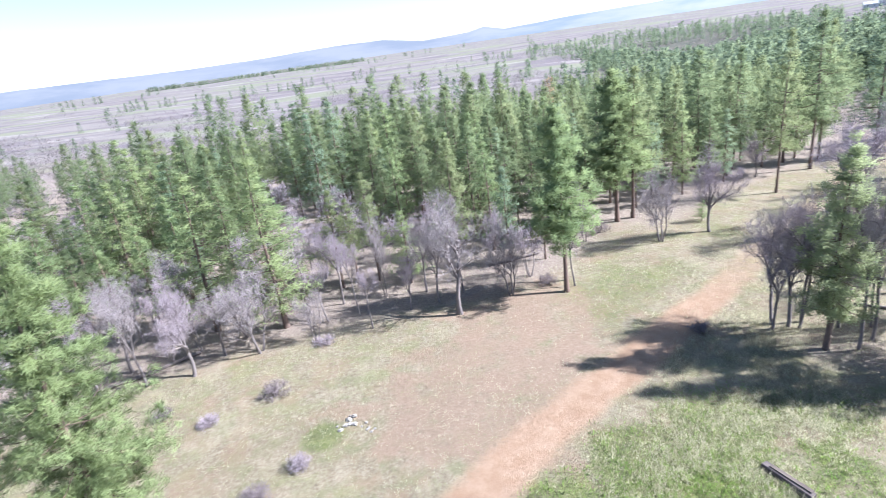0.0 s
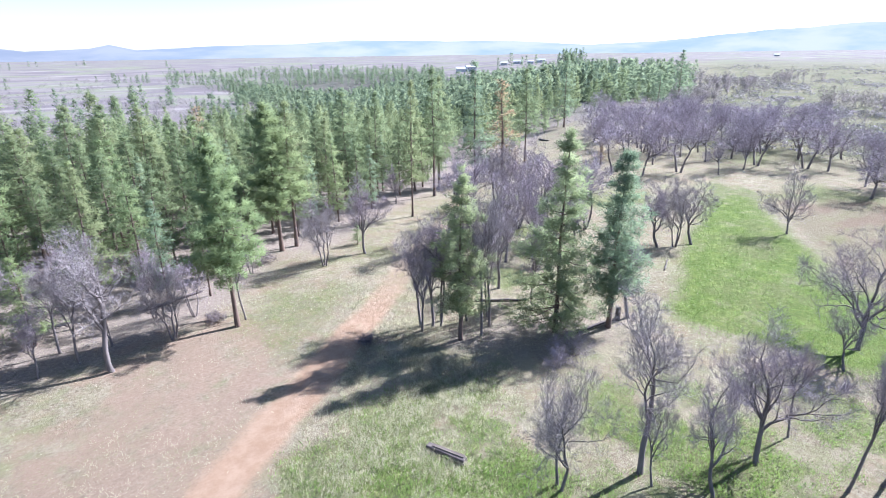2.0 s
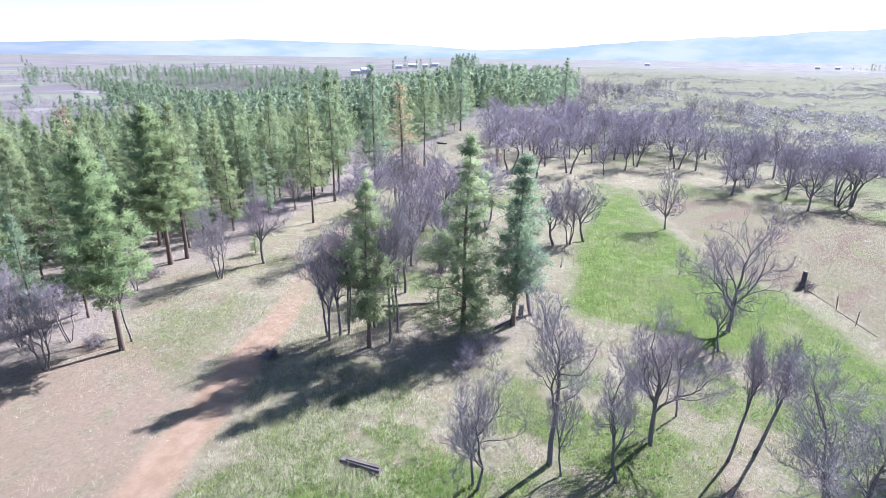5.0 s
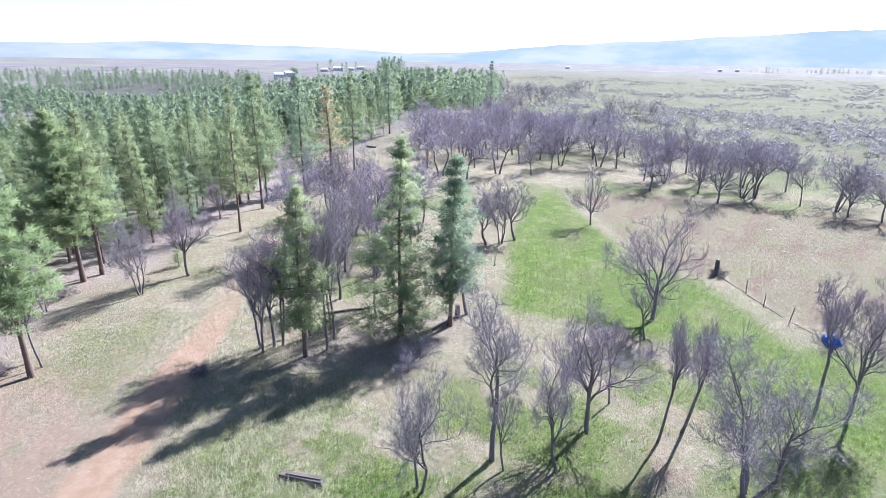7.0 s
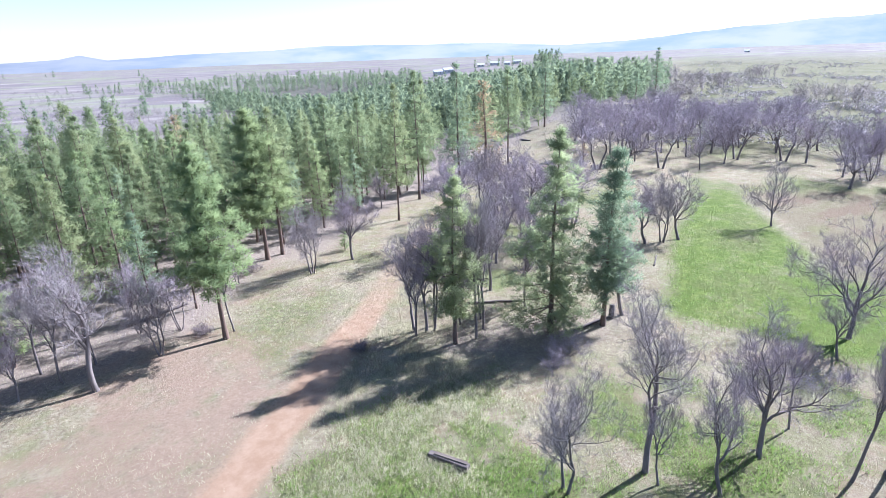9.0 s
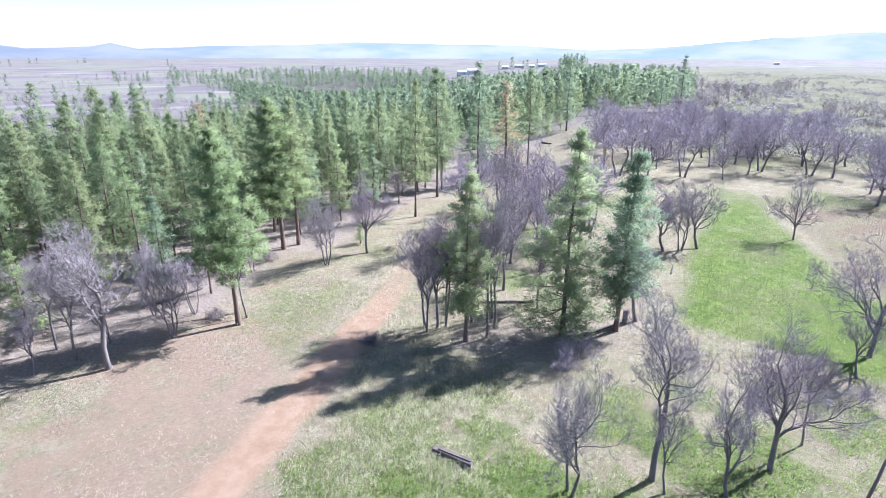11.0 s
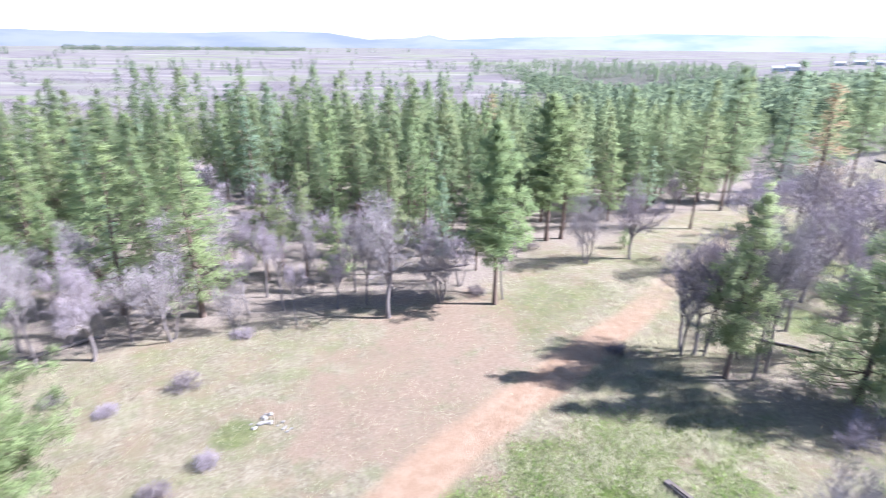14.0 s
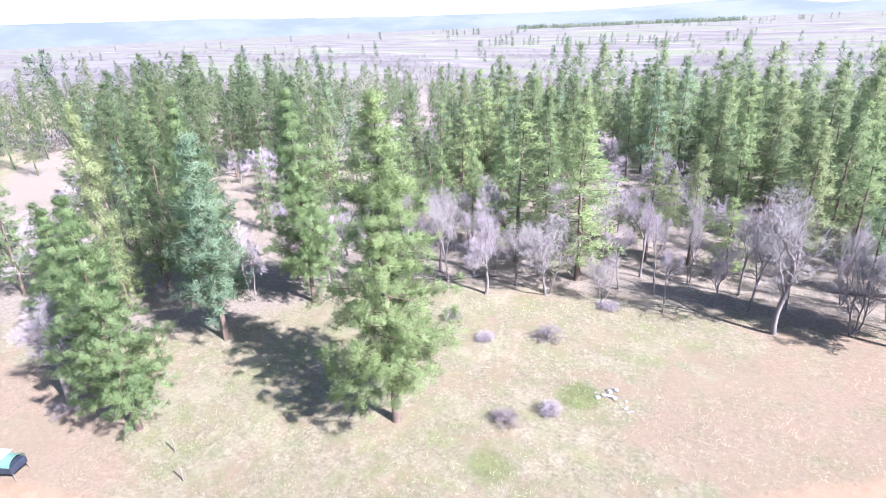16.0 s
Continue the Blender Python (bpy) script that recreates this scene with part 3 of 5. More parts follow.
DEAD = pine_model("mid", 121, 14.0, 2.5, 1.9, 44, 4, 8, 0.42, 0.05, DEAD_NEEDLES, full=0.7, gap=0.3)

PINE_LABEL = {"near": "tall green ponderosa pine with a needle crown on the grass", "mid": "green pine of the wood with a bare lower trunk"}


def plant_pine(model, x, y, height, width=None, label="", turn=None, group="pines"):
    z = float(land(x, y))
    ob = tagged(new("pine_tree"), label, "pine tree", group)
    s = height / model["height"]
    w = s * rng.uniform(0.82, 1.15) if width is None else width / (1.66 * model["reach"])
    ob.matrix_basis = pose(x, y, z - 0.03, 0, 0, rng.uniform(0, 360) if turn is None else turn) @ Matrix.Diagonal((w, w, s, 1))
    child("trunk", model["trunk"], ob)
    child("branchwork", model["boughs"], ob)["kind"] = "stuff"
    child("crown", model["crown"], ob)["kind"] = "stuff"
    return ob


# position, height, crown width, shape
CLEARING_PINES = [
    (-14.4, 17.0, 15.9, 6.2, 0, "tall bright green ponderosa pine alone in the clearing"),
    (-25.3, 10.0, 12.2, 4.6, 0, "leaning green pine with drooping boughs near the bare yard"),
    (-28.7, 17.8, 13.2, 4.6, 1, "blue-green pine with boughs down to the grass"),
    (-27.5, 24.5, 15.0, 5.2, 0, "tall green pine at the edge of the wood"),
    (-34.5, 21.0, 14.6, 5.0, 0, "light green pine behind the clearing"),
    (-35.0, 12.5, 9.5, 4.2, 0, "low green pine beside a bare oak"),
    (-40.7, 17.8, 14.3, 4.4, 2, "green pine at the edge of the wood"),
    (20.2, 24.6, 11.2, 4.0, 4, "narrow light green pine beside the dirt track"),
    (25.9, 21.4, 13.6, 6.0, 2, "open-crowned green pine with boughs down to the ground"),
    (29.3, 19.6, 12.3, 4.5, 1, "dark blue-green pine behind its neighbour"),
]
TRACK_PINES = [
    (9.0, 35.9, 13.0, 4.9, 3, "dark green pine at the edge of the clearing"),
    (17.4, 49.0, 13.6, 6.0, 3, "green pine with a bare lower trunk beside the track"),
    (19.1, 49.5, 13.9, 5.2, 5, "green pine with a bare lower trunk beside the track"),
    (34.5, 51.6, 15.4, 4.0, 6, "tall slender green pine beside the track"),
    (43.1, 59.0, 16.6, 5.0, 5, "tall green pine beside the track"),
    (46.4, 62.4, 15.8, 4.0, 6, "tall green pine beside the track"),
    (53.3, 62.4, 17.5, 7.0, 8, "tall dense green pine beside the track"),
    (58.5, 62.0, 14.6, 5.6, 10, "dead rust-brown pine among green ones"),
    (69.3, 67.7, 15.7, 4.9, 5, "tall green pine beyond the track"),
    (109.2, 93.7, 17.4, 6.5, 8, "tall dark pine over the bare grove"),
    (175.3, 138.9, 15.4, 7.8, 8, "dark pine over the bare grove"),
    (179.5, 134.5, 9.8, 7.9, 9, "small pine over the bare grove"),
    (171.7, 107.4, 10.8, 6.1, 8, "dark pine over the bare grove"),
    (176.0, 102.8, 17.9, 8.1, 8, "tall dark fir-like pine at the end of the wood"),
]
WOOD_PINES = [
    (33.6, 66.5, 14.0, 6.1, 5, "green pine in the wood"),
    (36.4, 63.0, 14.0, 4.8, 6, "green pine in the wood"),
    (1.5, 42.5, 11.2, 4.0, 6, "green pine behind a bare oak"),
    (-2.6, 41.5, 6.3, 3.8, 9, "small yellow-green pine behind the bare oaks"),
    (-22.6, 99.6, 14.4, 8.0, 8, "dark pine standing on pale open ground"),
    (-14.5, 45.1, 9.8, 8.3, 9, "broad bright green pine at the edge of the wood"),
    (-12.0, 36.5, 12.5, 6.4, 9, "bright green pine among bare oaks"),
    (-17.5, 37.5, 11.9, 6.6, 9, "bright green pine among bare oaks"),
    (-30.4, 113.5, 11.5, 5.0, 8, "dark pine standing on pale open ground"),
    (-52.3, 135.5, 8.8, 7.1, 8, "dark pine on pale open ground"),
    (-103.8, 82.6, 14.3, 6.3, 8, "dark pine on pale open ground"),
    (-93.8, 62.3, 15.5, 8.3, 5, "broad green pine in the wood"),
    (19.1, 82.8, 12.6, 4.2, 10, "pine with a dead rust-brown top in the wood"),
    (59.8, 60.4, 4.6, 2.4, 10, "small dead rust-red pine beside the track"),
    (75.4, 56.1, 3.8, 2.0, 10, "small dead rust-red pine in the bare grove"),
    (39.7, 71.0, 5.0, 2.6, 10, "small dead rust-red pine in the wood"),
    (-67.2, 151.6, 12.4, 6.5, 5, "green pine on pale open ground"),
]
SINGLES = CLEARING_PINES + TRACK_PINES + WOOD_PINES
for x, y, h, w, k, text in SINGLES:
    plant_pine((NEAR + MID + [DEAD])[k], x, y, h, w, text)


# ---- leafless oaks ----
def oak_shape(seed, height, stems=1, fork=0.33, spread=0.5, heads=3, boughs=11, shoots=7, twigs=4, sides=6, lean=(0.0, 0.0), thin=1.0, crook=0.21, spray=6, spray_length=0.46, spray_width=0.0056, fine_scale=1.2, lift=0.07, low=0.16):
    """Trunk, limbs and twigs of a bare oak; returns the trunk and a list of limbs, each with the twigs that grow on it."""
    r = np.random.default_rng(seed)
    trunk, limb_list = Tubes(), []

    def unit(v):
        return v / (np.linalg.norm(v) + 1e-9)

    def shoot(tubes, p, d, length, rad, end, pieces, n, wave, rise):
        pts, rads = [p], [rad]
        for i in range(pieces):
            d = unit(d + r.normal(0, wave, 3) + np.array([0, 0, rise]))
            p = p + d * length / pieces
            pts.append(p)
            rads.append(rad + (end - rad) * (i + 1) / pieces)
        tubes.add(pts, rads, n)
        return pts

    def along(pts, s):
        i = min(int(s * (len(pts) - 1)), len(pts) - 2)
        f = s * (len(pts) - 1) - i
        return pts[i] * (1 - f) + pts[i + 1] * f, unit(pts[i + 1] - pts[i])

    def sideways(way, wide):
        off = unit(np.cross(way, r.normal(0, 1, 3)))
        return unit(way * r.uniform(0.45, 0.95) + off * wide * r.uniform(0.6, 1.1) + np.array([0, 0, 0.12]))

    for s in range(stems):
        a = 6.28 * s / stems + r.uniform(0, 1)
        many = stems > 1
        foot = np.array([0.22 * math.cos(a), 0.22 * math.sin(a), -0.15]) if many else np.array([0, 0, -0.15])
        way = unit(np.array([lean[0] + (0.22 * math.cos(a) if many else 0), lean[1] + (0.22 * math.sin(a) if many else 0), 1.0]))
        rad = (0.015 * height + 0.03) * (0.72 if many else 1.0) * thin
        pts = shoot(trunk, foot, way, height * fork * r.uniform(0.92, 1.08), rad * 1.1, rad * 0.75, 5, sides + 1, crook * 0.4, 0.03)
        trunk.add([foot - np.array([0, 0, 0.1]), foot + way * 0.35], [rad * 1.6, rad * 1.05], sides + 1)
        top, aim = along(pts, 1.0)
        count = heads if not many else max(2, heads - 1)
        for k in range(count):
            b = 6.28 * k / count + r.uniform(-0.6, 0.6)
            wide = spread * (0.25 if k == 0 else r.uniform(0.75, 1.25))
            nd = unit(np.array([math.cos(b) * wide, math.sin(b) * wide, 0.9]) + aim * 0.4)
            start, _ = along(pts, 1.0 if k < 2 else r.uniform(0.72, 0.98))
            length = height * (1 - fork) * (0.98 if k == 0 else r.uniform(0.70, 0.95))
            wood, fine, tips, ways = Tubes(), Tubes(), [], []
            limb = shoot(wood, start, nd, length, rad * (0.62 if k else 0.72), 0.010, 7, sides, crook, lift)
            n_b = boughs + int(r.integers(-1, 2))
            for q in range(n_b):
                sb = low + (1 - low) * (q + r.uniform(0, 0.9)) / n_b
                p, w = along(limb, min(sb, 0.99))
                bl = length * (0.60 - 0.36 * sb) * r.uniform(0.75, 1.2)
                br = max(0.008, rad * 0.34 * (1.1 - sb))
                bough = shoot(wood, p, sideways(w, 0.85), bl, br, 0.006 * fine_scale, 4, 4, crook * 1.25, 0.09)
                n_s = shoots + int(r.integers(0, 2))
                for m in range(n_s):
                    ss = 0.18 + 0.82 * (m + r.uniform(0, 0.9)) / n_s
                    p2, w2 = along(bough, min(ss, 0.99))
                    sl = max(0.35, bl * (0.52 - 0.25 * ss)) * r.uniform(0.8, 1.25)
                    shoot_pts = shoot(fine, p2, sideways(w2, 0.8), sl, max(0.006, br * 0.40) * fine_scale, 0.003 * fine_scale, 3, 3, crook * 1.3, 0.10)
                    for t in range(twigs):
                        p3, w3 = along(shoot_pts, min(0.25 + 0.75 * (t + r.uniform(0, 0.9)) / twigs, 0.99))
                        d3 = sideways(w3, 0.8)
                        tl = r.uniform(0.22, 0.5) * (0.6 + 0.05 * height)
                        fine.add([p3, p3 + d3 * tl * 0.5 + r.normal(0, 0.03, 3), p3 + d3 * tl + np.array([0, 0, 0.05])], [0.0052 * fine_scale, 0.004 * fine_scale, 0.0], 3)
                        tips.append(p3 + d3 * tl * r.uniform(0.4, 0.9))
                        ways.append(d3 * 0.7 + np.array([0, 0, 0.25]))
            v, f, _ = blades(np.array(tips), np.array(ways), spray, spray_length, spray_width, 0.40, r, 0.04)
            all_faces = fine.faces + [tuple(t) for t in (f + len(fine.verts)).tolist()]
            limb_list.append((wood, np.vstack([np.array(fine.verts), v]), all_faces))
    return trunk, limb_list


def oak_model(seed, height, bark=None, twig=None, **more):
    trunk, limb_list = oak_shape(seed, height, **more)
    v = np.vstack([t[1] for t in limb_list])
    return dict(height=max(v[:, 2].max(), 0.1), width=float(np.percentile(np.abs(v[:, :2]).max(1), 96)) * 2, trunk=trunk.mesh("trunk", OAK_BARK),
                limbs=[(t[0].mesh("limb", OAK_BARK), mesh_of("twig_spray", t[1], t[2], twig or TWIG)) for t in limb_list])


OAKS = [oak_model(201, 8.0, stems=2, lift=0.05, low=0.08, fork=0.24, spread=0.55, heads=3, boughs=11, shoots=7, twig=PALE_TWIG),
        oak_model(202, 9.2, lift=0.05, low=0.08, fork=0.44, spread=0.42, boughs=12, shoots=7, twig=PALE_TWIG),
        oak_model(203, 7.5, lift=0.05, low=0.08, fork=0.36, spread=0.42, heads=3, boughs=10, shoots=7, crook=0.26),
        oak_model(204, 8.5, lift=0.05, low=0.08, fork=0.36, spread=0.65, heads=4, boughs=11, shoots=7),
        oak_model(205, 7.2, lift=0.05, low=0.08, fork=0.52, spread=0.48, heads=3, boughs=10, shoots=7, lean=(0.16, 0.02)),
        oak_model(206, 9.4, lift=0.05, low=0.08, fork=0.25, spread=0.85, heads=5, boughs=11, shoots=6, crook=0.26),
        oak_model(207, 7.4, stems=3, lift=0.05, low=0.08, fork=0.28, spread=0.5, heads=3, boughs=11, shoots=6, twig=PALE_TWIG),
        oak_model(208, 9.0, lift=0.05, low=0.08, fork=0.46, spread=0.55, heads=3, boughs=11, shoots=7, crook=0.26)]
FAR_OAKS = [oak_model(221 + i, 8.5, stems=st, fork=fk, spread=sp, heads=hd, boughs=11, shoots=5, twigs=2, sides=4, crook=0.27, lift=0.02, low=0.08, twig=GROVE_TWIG, spray=4, spray_length=0.60, spray_width=0.012, fine_scale=1.55)
            for i, (st, fk, sp, hd) in enumerate(((1, 0.42, 0.80, 5), (3, 0.42, 0.6, 3), (2, 0.44, 0.65, 3), (1, 0.38, 0.95, 5)))]


def plant_oak(model, x, y, height, width=None, label="", turn=None, group="bare oaks"):
    ob = tagged(new("oak_tree"), label, "oak tree", group)
    s = height / model["height"]
    w = s if width is None else min(max(width / model["width"], 0.45 * s), 1.6 * s)
    ob.matrix_basis = pose(x, y, float(land(x, y)) - 0.02, 0, 0, rng.uniform(0, 360) if turn is None else turn) @ Matrix.Diagonal((w, w, s, 1))
    child("trunk", model["trunk"], ob)
    for me, spray in model["limbs"]:
        child("twig_spray", spray, child("limb", me, ob))["kind"] = "stuff"
    return ob


FOREGROUND_OAKS = [
    (15.4, 11.6, 7.6, 5.0, 0, 35, "twin-stemmed bare oak with pale lichened twigs"),
    (18.9, 10.0, 9.2, 3.8, 1, 0, "tall bare oak with a straight dark trunk"),
    (18.6, 9.2, 5.6, 1.6, 2, 40, "thin young bare oak beside a taller one"),
    (20.0, 7.2, 7.5, 2.8, 2, 100, "bare oak with a curved grey trunk"),
    (23.6, 7.1, 8.3, 5.0, 3, 20, "bare oak with a dense round crown of twigs"),
    (26.7, 7.0, 5.6, 2.0, 7, 0, "small pale-trunked bare oak"),
    (24.9, 3.9, 7.1, 2.4, 4, -60, "leaning bare oak with a long slim trunk"),
    (26.5, 3.1, 6.4, 3.0, 4, -75, "leaning bare oak with a long slim trunk"),
    (39.1, 8.0, 9.4, 7.9, 5, 0, "broad old bare oak with crooked limbs on the meadow"),
    (35.6, 7.6, 4.9, 2.4, 2, 10, "small bare oak beside the old one"),
    (23.5, -0.3, 8.0, 6.2, 6, 15, "many-stemmed bare oak with pale twigs"),
    (31.6, 19.6, 6.6, 4.6, 4, 150, "leaning dark-trunked bare oak beside an old stump"),
    (33.0, -2.5, 8.5, 3.6, 7, 20, "bare oak holding a blue tarpaulin in its fork"),
    (33.1, -3.9, 9.4, 4.2, 3, 200, "tall bare oak on the green meadow"),
]
TRACK_OAKS = [
    (19.2, 27.8, 8.4, 3.4, 2, 30, "slender bare oak in a clump beside the track"),
    (19.8, 27.2, 7.6, 3.0, 1, 80, "slender bare oak in a clump beside the track"),
    (20.3, 26.9, 8.6, 3.0, 7, 140, "slender bare oak in a clump beside the track"),
    (21.6, 24.1, 10.8, 2.4, 1, 60, "tall slender bare oak beside a pine"),
    (22.9, 24.8, 10.4, 2.4, 1, 170, "tall slender bare oak beside a pine"),
    (18.9, 27.2, 7.8, 2.6, 2, 200, "slender bare oak in a clump beside the track"),
    (20.8, 27.5, 8.8, 2.6, 1, 250, "slender bare oak in a clump beside the track"),
    (22.2, 26.4, 9.4, 2.4, 1, 300, "tall slender bare oak beside a pine"),
    (23.8, 26.0, 8.6, 2.6, 7, 40, "tall slender bare oak beside a pine"),
    (20.9, 25.4, 6.5, 2.0, 2, 210, "slender bare oak in a clump beside the track"),
    (27.6, 25.2, 8.6, 3.6, 3, 130, "bare oak behind the pines"),
    (30.4, 25.8, 7.8, 3.8, 0, 10, "twin-stemmed bare oak behind the pines"),
    (9.8, 36.6, 6.4, 2.4, 7, 20, "slender bare oak close beside a pine trunk"),
    (9.5, 37.8, 6.8, 2.6, 1, 90, "slender bare oak close beside a pine trunk"),
    (5.0, 36.6, 6.0, 3.6, 6, 60, "many-stemmed bare oak at the edge of the wood"),
]
MEADOW_OAKS = [
    (46.3, 26.8, 7.0, 4.6, 2, 120, "bare oak at the meadow's edge"),
    (33.5, 30.5, 7.5, 3.6, 7, 60, "bare oak behind the pines"),
    (36.0, 33.5, 8.0, 3.8, 3, 10, "bare oak behind the pines"),
    (60.1, 20.8, 7.2, 5.2, 5, 70, "bare oak at the far end of the meadow"),
    (47.9, 25.9, 7.2, 4.4, 6, 0, "many-stemmed bare oak at the meadow's edge"),
    (49.6, 25.2, 7.0, 4.4, 2, 30, "bare oak at the meadow's edge"),
    (23.4, 43.3, 8.3, 5.1, 3, 90, "pale bare oak beside the track"),
    (18.9, 42.6, 6.6, 4.0, 6, 50, "many-stemmed bare oak beside the track"),
    (36.5, 58.5, 5.5, 3.6, 3, 0, "dark bare oak under the pines"),
    (1.0, 34.7, 9.3, 4.6, 1, 25, "tall pale bare oak at the edge of the wood"),
    (-9.2, 33.7, 4.0, 2.2, 6, 0, "small bare oak at the edge of the wood"),
    (-13.1, 33.3, 6.2, 4.4, 6, 30, "many-stemmed bare oak at the edge of the wood"),
    (-17.0, 31.3, 8.1, 5.0, 3, 10, "white-trunked bare oak at the edge of the wood"),
    (-31.4, 9.7, 7.0, 3.8, 2, 0, "bare oak with a pale broken trunk near the yard"),
]
PASTURE_OAKS = [
    (80.9, 10.7, 9.4, 7.6, 5, 0, "bare dark-trunked oak along the pasture"),
    (86.8, 8.4, 9.0, 7.2, 9, 77, "bare dark-trunked oak along the pasture"),
    (87.8, 7.1, 9.1, 8.7, 10, 154, "bare dark-trunked oak along the pasture"),
    (85.7, 14.2, 8.3, 7.4, 5, 231, "bare dark-trunked oak along the pasture"),
    (86.1, 1.4, 7.5, 5.3, 8, 308, "bare dark-trunked oak along the pasture"),
    (85.7, -2.7, 7.9, 5.8, 9, 25, "bare dark-trunked oak along the pasture"),
    (83.2, -3.9, 7.7, 5.6, 5, 102, "bare dark-trunked oak along the pasture"),
    (82.7, -7.3, 8.4, 5.4, 11, 179, "bare dark-trunked oak along the pasture"),
    (82.3, 39.6, 5.6, 5.6, 8, 256, "bare dark-trunked oak along the pasture"),
    (89.1, 39.1, 9.7, 6.9, 5, 333, "bare dark-trunked oak along the pasture"),
    (97.2, 33.4, 9.5, 9.2, 10, 50, "bare dark-trunked oak along the pasture"),
    (97.5, 30.3, 9.2, 8.0, 11, 127, "bare dark-trunked oak along the pasture"),
    (89.7, 23.1, 9.3, 7.2, 5, 204, "bare dark-trunked oak along the pasture"),
    (89.5, 20.0, 8.3, 5.3, 9, 281, "bare dark-trunked oak along the pasture"),
]
OAK_SINGLES = FOREGROUND_OAKS + TRACK_OAKS + MEADOW_OAKS + PASTURE_OAKS
for x, y, h, w, k, turn, text in OAK_SINGLES:
    plant_oak((OAKS + FAR_OAKS)[k], x, y, h, w, text, turn)

plant_pine(MID[4], 24.2, 46.2, 2.4, 1.5, "small yellow-green pine sapling beside the track")

# ---- the wood ----
taken = [(s[0], s[1]) for s in SINGLES] + [(s[0], s[1]) for s in OAK_SINGLES]


def scatter(poly, count, gap, seed, keep=lambda x, y: True, avoid_road=4.0):
    r = np.random.default_rng(seed)
    p = np.array(poly)
    out, tries = [], 0
    cell = {}
    for x, y in taken:
        cell.setdefault((int(x // 8), int(y // 8)), []).append((x, y))
    while len(out) < count and tries < count * 60:
        tries += 1
        x, y = r.uniform(p[:, 0].min(), p[:, 0].max()), r.uniform(p[:, 1].min(), p[:, 1].max())
        if not inside(poly, np.array(x), np.array(y)) or not keep(x, y):
            continue
        if avoid_road and line_distance(ROAD, np.array(x), np.array(y)) < avoid_road:
            continue
        i, j = int(x // 8), int(y // 8)
        if any((x - a) ** 2 + (y - b) ** 2 < gap * gap for di in (-1, 0, 1) for dj in (-1, 0, 1) for a, b in cell.get((i + di, j + dj), ())):
            continue
        out.append((x, y))
        taken.append((x, y))
        cell.setdefault((i, j), []).append((x, y))
    return out


def azimuth(x, y):
    return math.degrees(math.atan2(x, y))


DENSE = [(-31, 23), (-25, 31), (-17, 40), (-9, 42), (1, 42), (9, 42), (15, 50), (24, 53), (33, 57), (43, 63), (52, 68), (60, 92), (45, 98), (0, 100), (-30, 92), (-62, 70), (-85, 42), (-60, 14), (-38, 13)]
def in_wood(x, y):
    px, py, az = np.array(x), np.array(y), azimuth(x, y)
    share = 1.0 if az > 4 else (0.5 if az > -12 else 0.3)
    paths = line_distance([(-44, 17), (-54, 20.5), (-73, 27), (-98, 38)], px, py) > 4.0 and line_distance([(-52, 71), (-74, 101)], px, py) > 3.0
    return rng.uniform() < share and paths and (az > 4 or fractal(px * 0.07, py * 0.07, 33, 2) > 0.36)


wood_spots = sorted(scatter(DENSE, 400, 2.7, 301, in_wood), key=lambda p: math.hypot(*p))
for x, y in wood_spots[:215]:
    k = rng.choice(5, p=(0.26, 0.26, 0.14, 0.14, 0.20)) if azimuth(x, y) > -12 else rng.choice(5, p=(0.10, 0.25, 0.0, 0.15, 0.50))
    plant_pine(MID[k], x, y, (6.8 + 4.2 * rng.uniform()) * (1 + (0.32 if azimuth(x, y) < 9 else 0.10) * min(1.0, max(0.0, (math.hypot(x, y) - 48) / 30))), None, PINE_LABEL["mid"], group="pines of the wood")
wood_spots = wood_spots[215:]

EDGE = [(-40, 14), (-31, 21), (-24, 27), (-17, 31.5), (-9, 34.5), (1, 36), (8, 38), (14, 46), (10, 52), (-2, 47), (-14, 46), (-26, 38), (-36, 28)]
for x, y in scatter(EDGE, 28, 2.8, 302):
    plant_oak(OAKS[rng.choice((1, 2, 7, 0))] if rng.uniform() < 0.7 else FAR_OAKS[rng.integers(1, 3)], x, y, rng.uniform(4.8, 7.6), rng.uniform(2.2, 3.6), "bare grey oak at the edge of the wood", group="oaks at the wood's edge")
OAK_BELT = [(-24, 28.5), (-17, 30.5), (-9, 33), (0, 35.2), (6, 37), (5, 41), (-10, 39), (-19, 36.5), (-26, 32)]
for x, y in scatter(OAK_BELT, 13, 2.2, 312):
    plant_oak(OAKS[rng.choice((1, 1, 2, 7))], x, y, rng.uniform(4.8, 7.8), rng.uniform(2.0, 3.0), "slender bare mauve-grey oak before the pines", group="oaks at the wood's edge")

for x, y in scatter(DENSE, 34, 3.2, 309, lambda x, y: azimuth(x, y) < 6):
    plant_oak(FAR_OAKS[rng.integers(0, 4)], x, y, rng.uniform(4.5, 7.0), None, "bare purple-grey oak between the pines of the wood", group="oaks in the wood")

BESIDE = [(25, 27), (33, 27), (44, 33), (54, 44), (50, 52), (38, 46), (30, 37)]
for x, y in scatter(BESIDE, 15, 2.6, 310, avoid_road=2.5):
    plant_oak(OAKS[rng.choice((1, 2, 3, 6, 7))] if rng.uniform() < 0.6 else FAR_OAKS[rng.integers(0, 4)], x, y, rng.uniform(6.0, 9.5), None, "bare mauve-grey oak between the track and the meadow", group="oaks beyond the track")

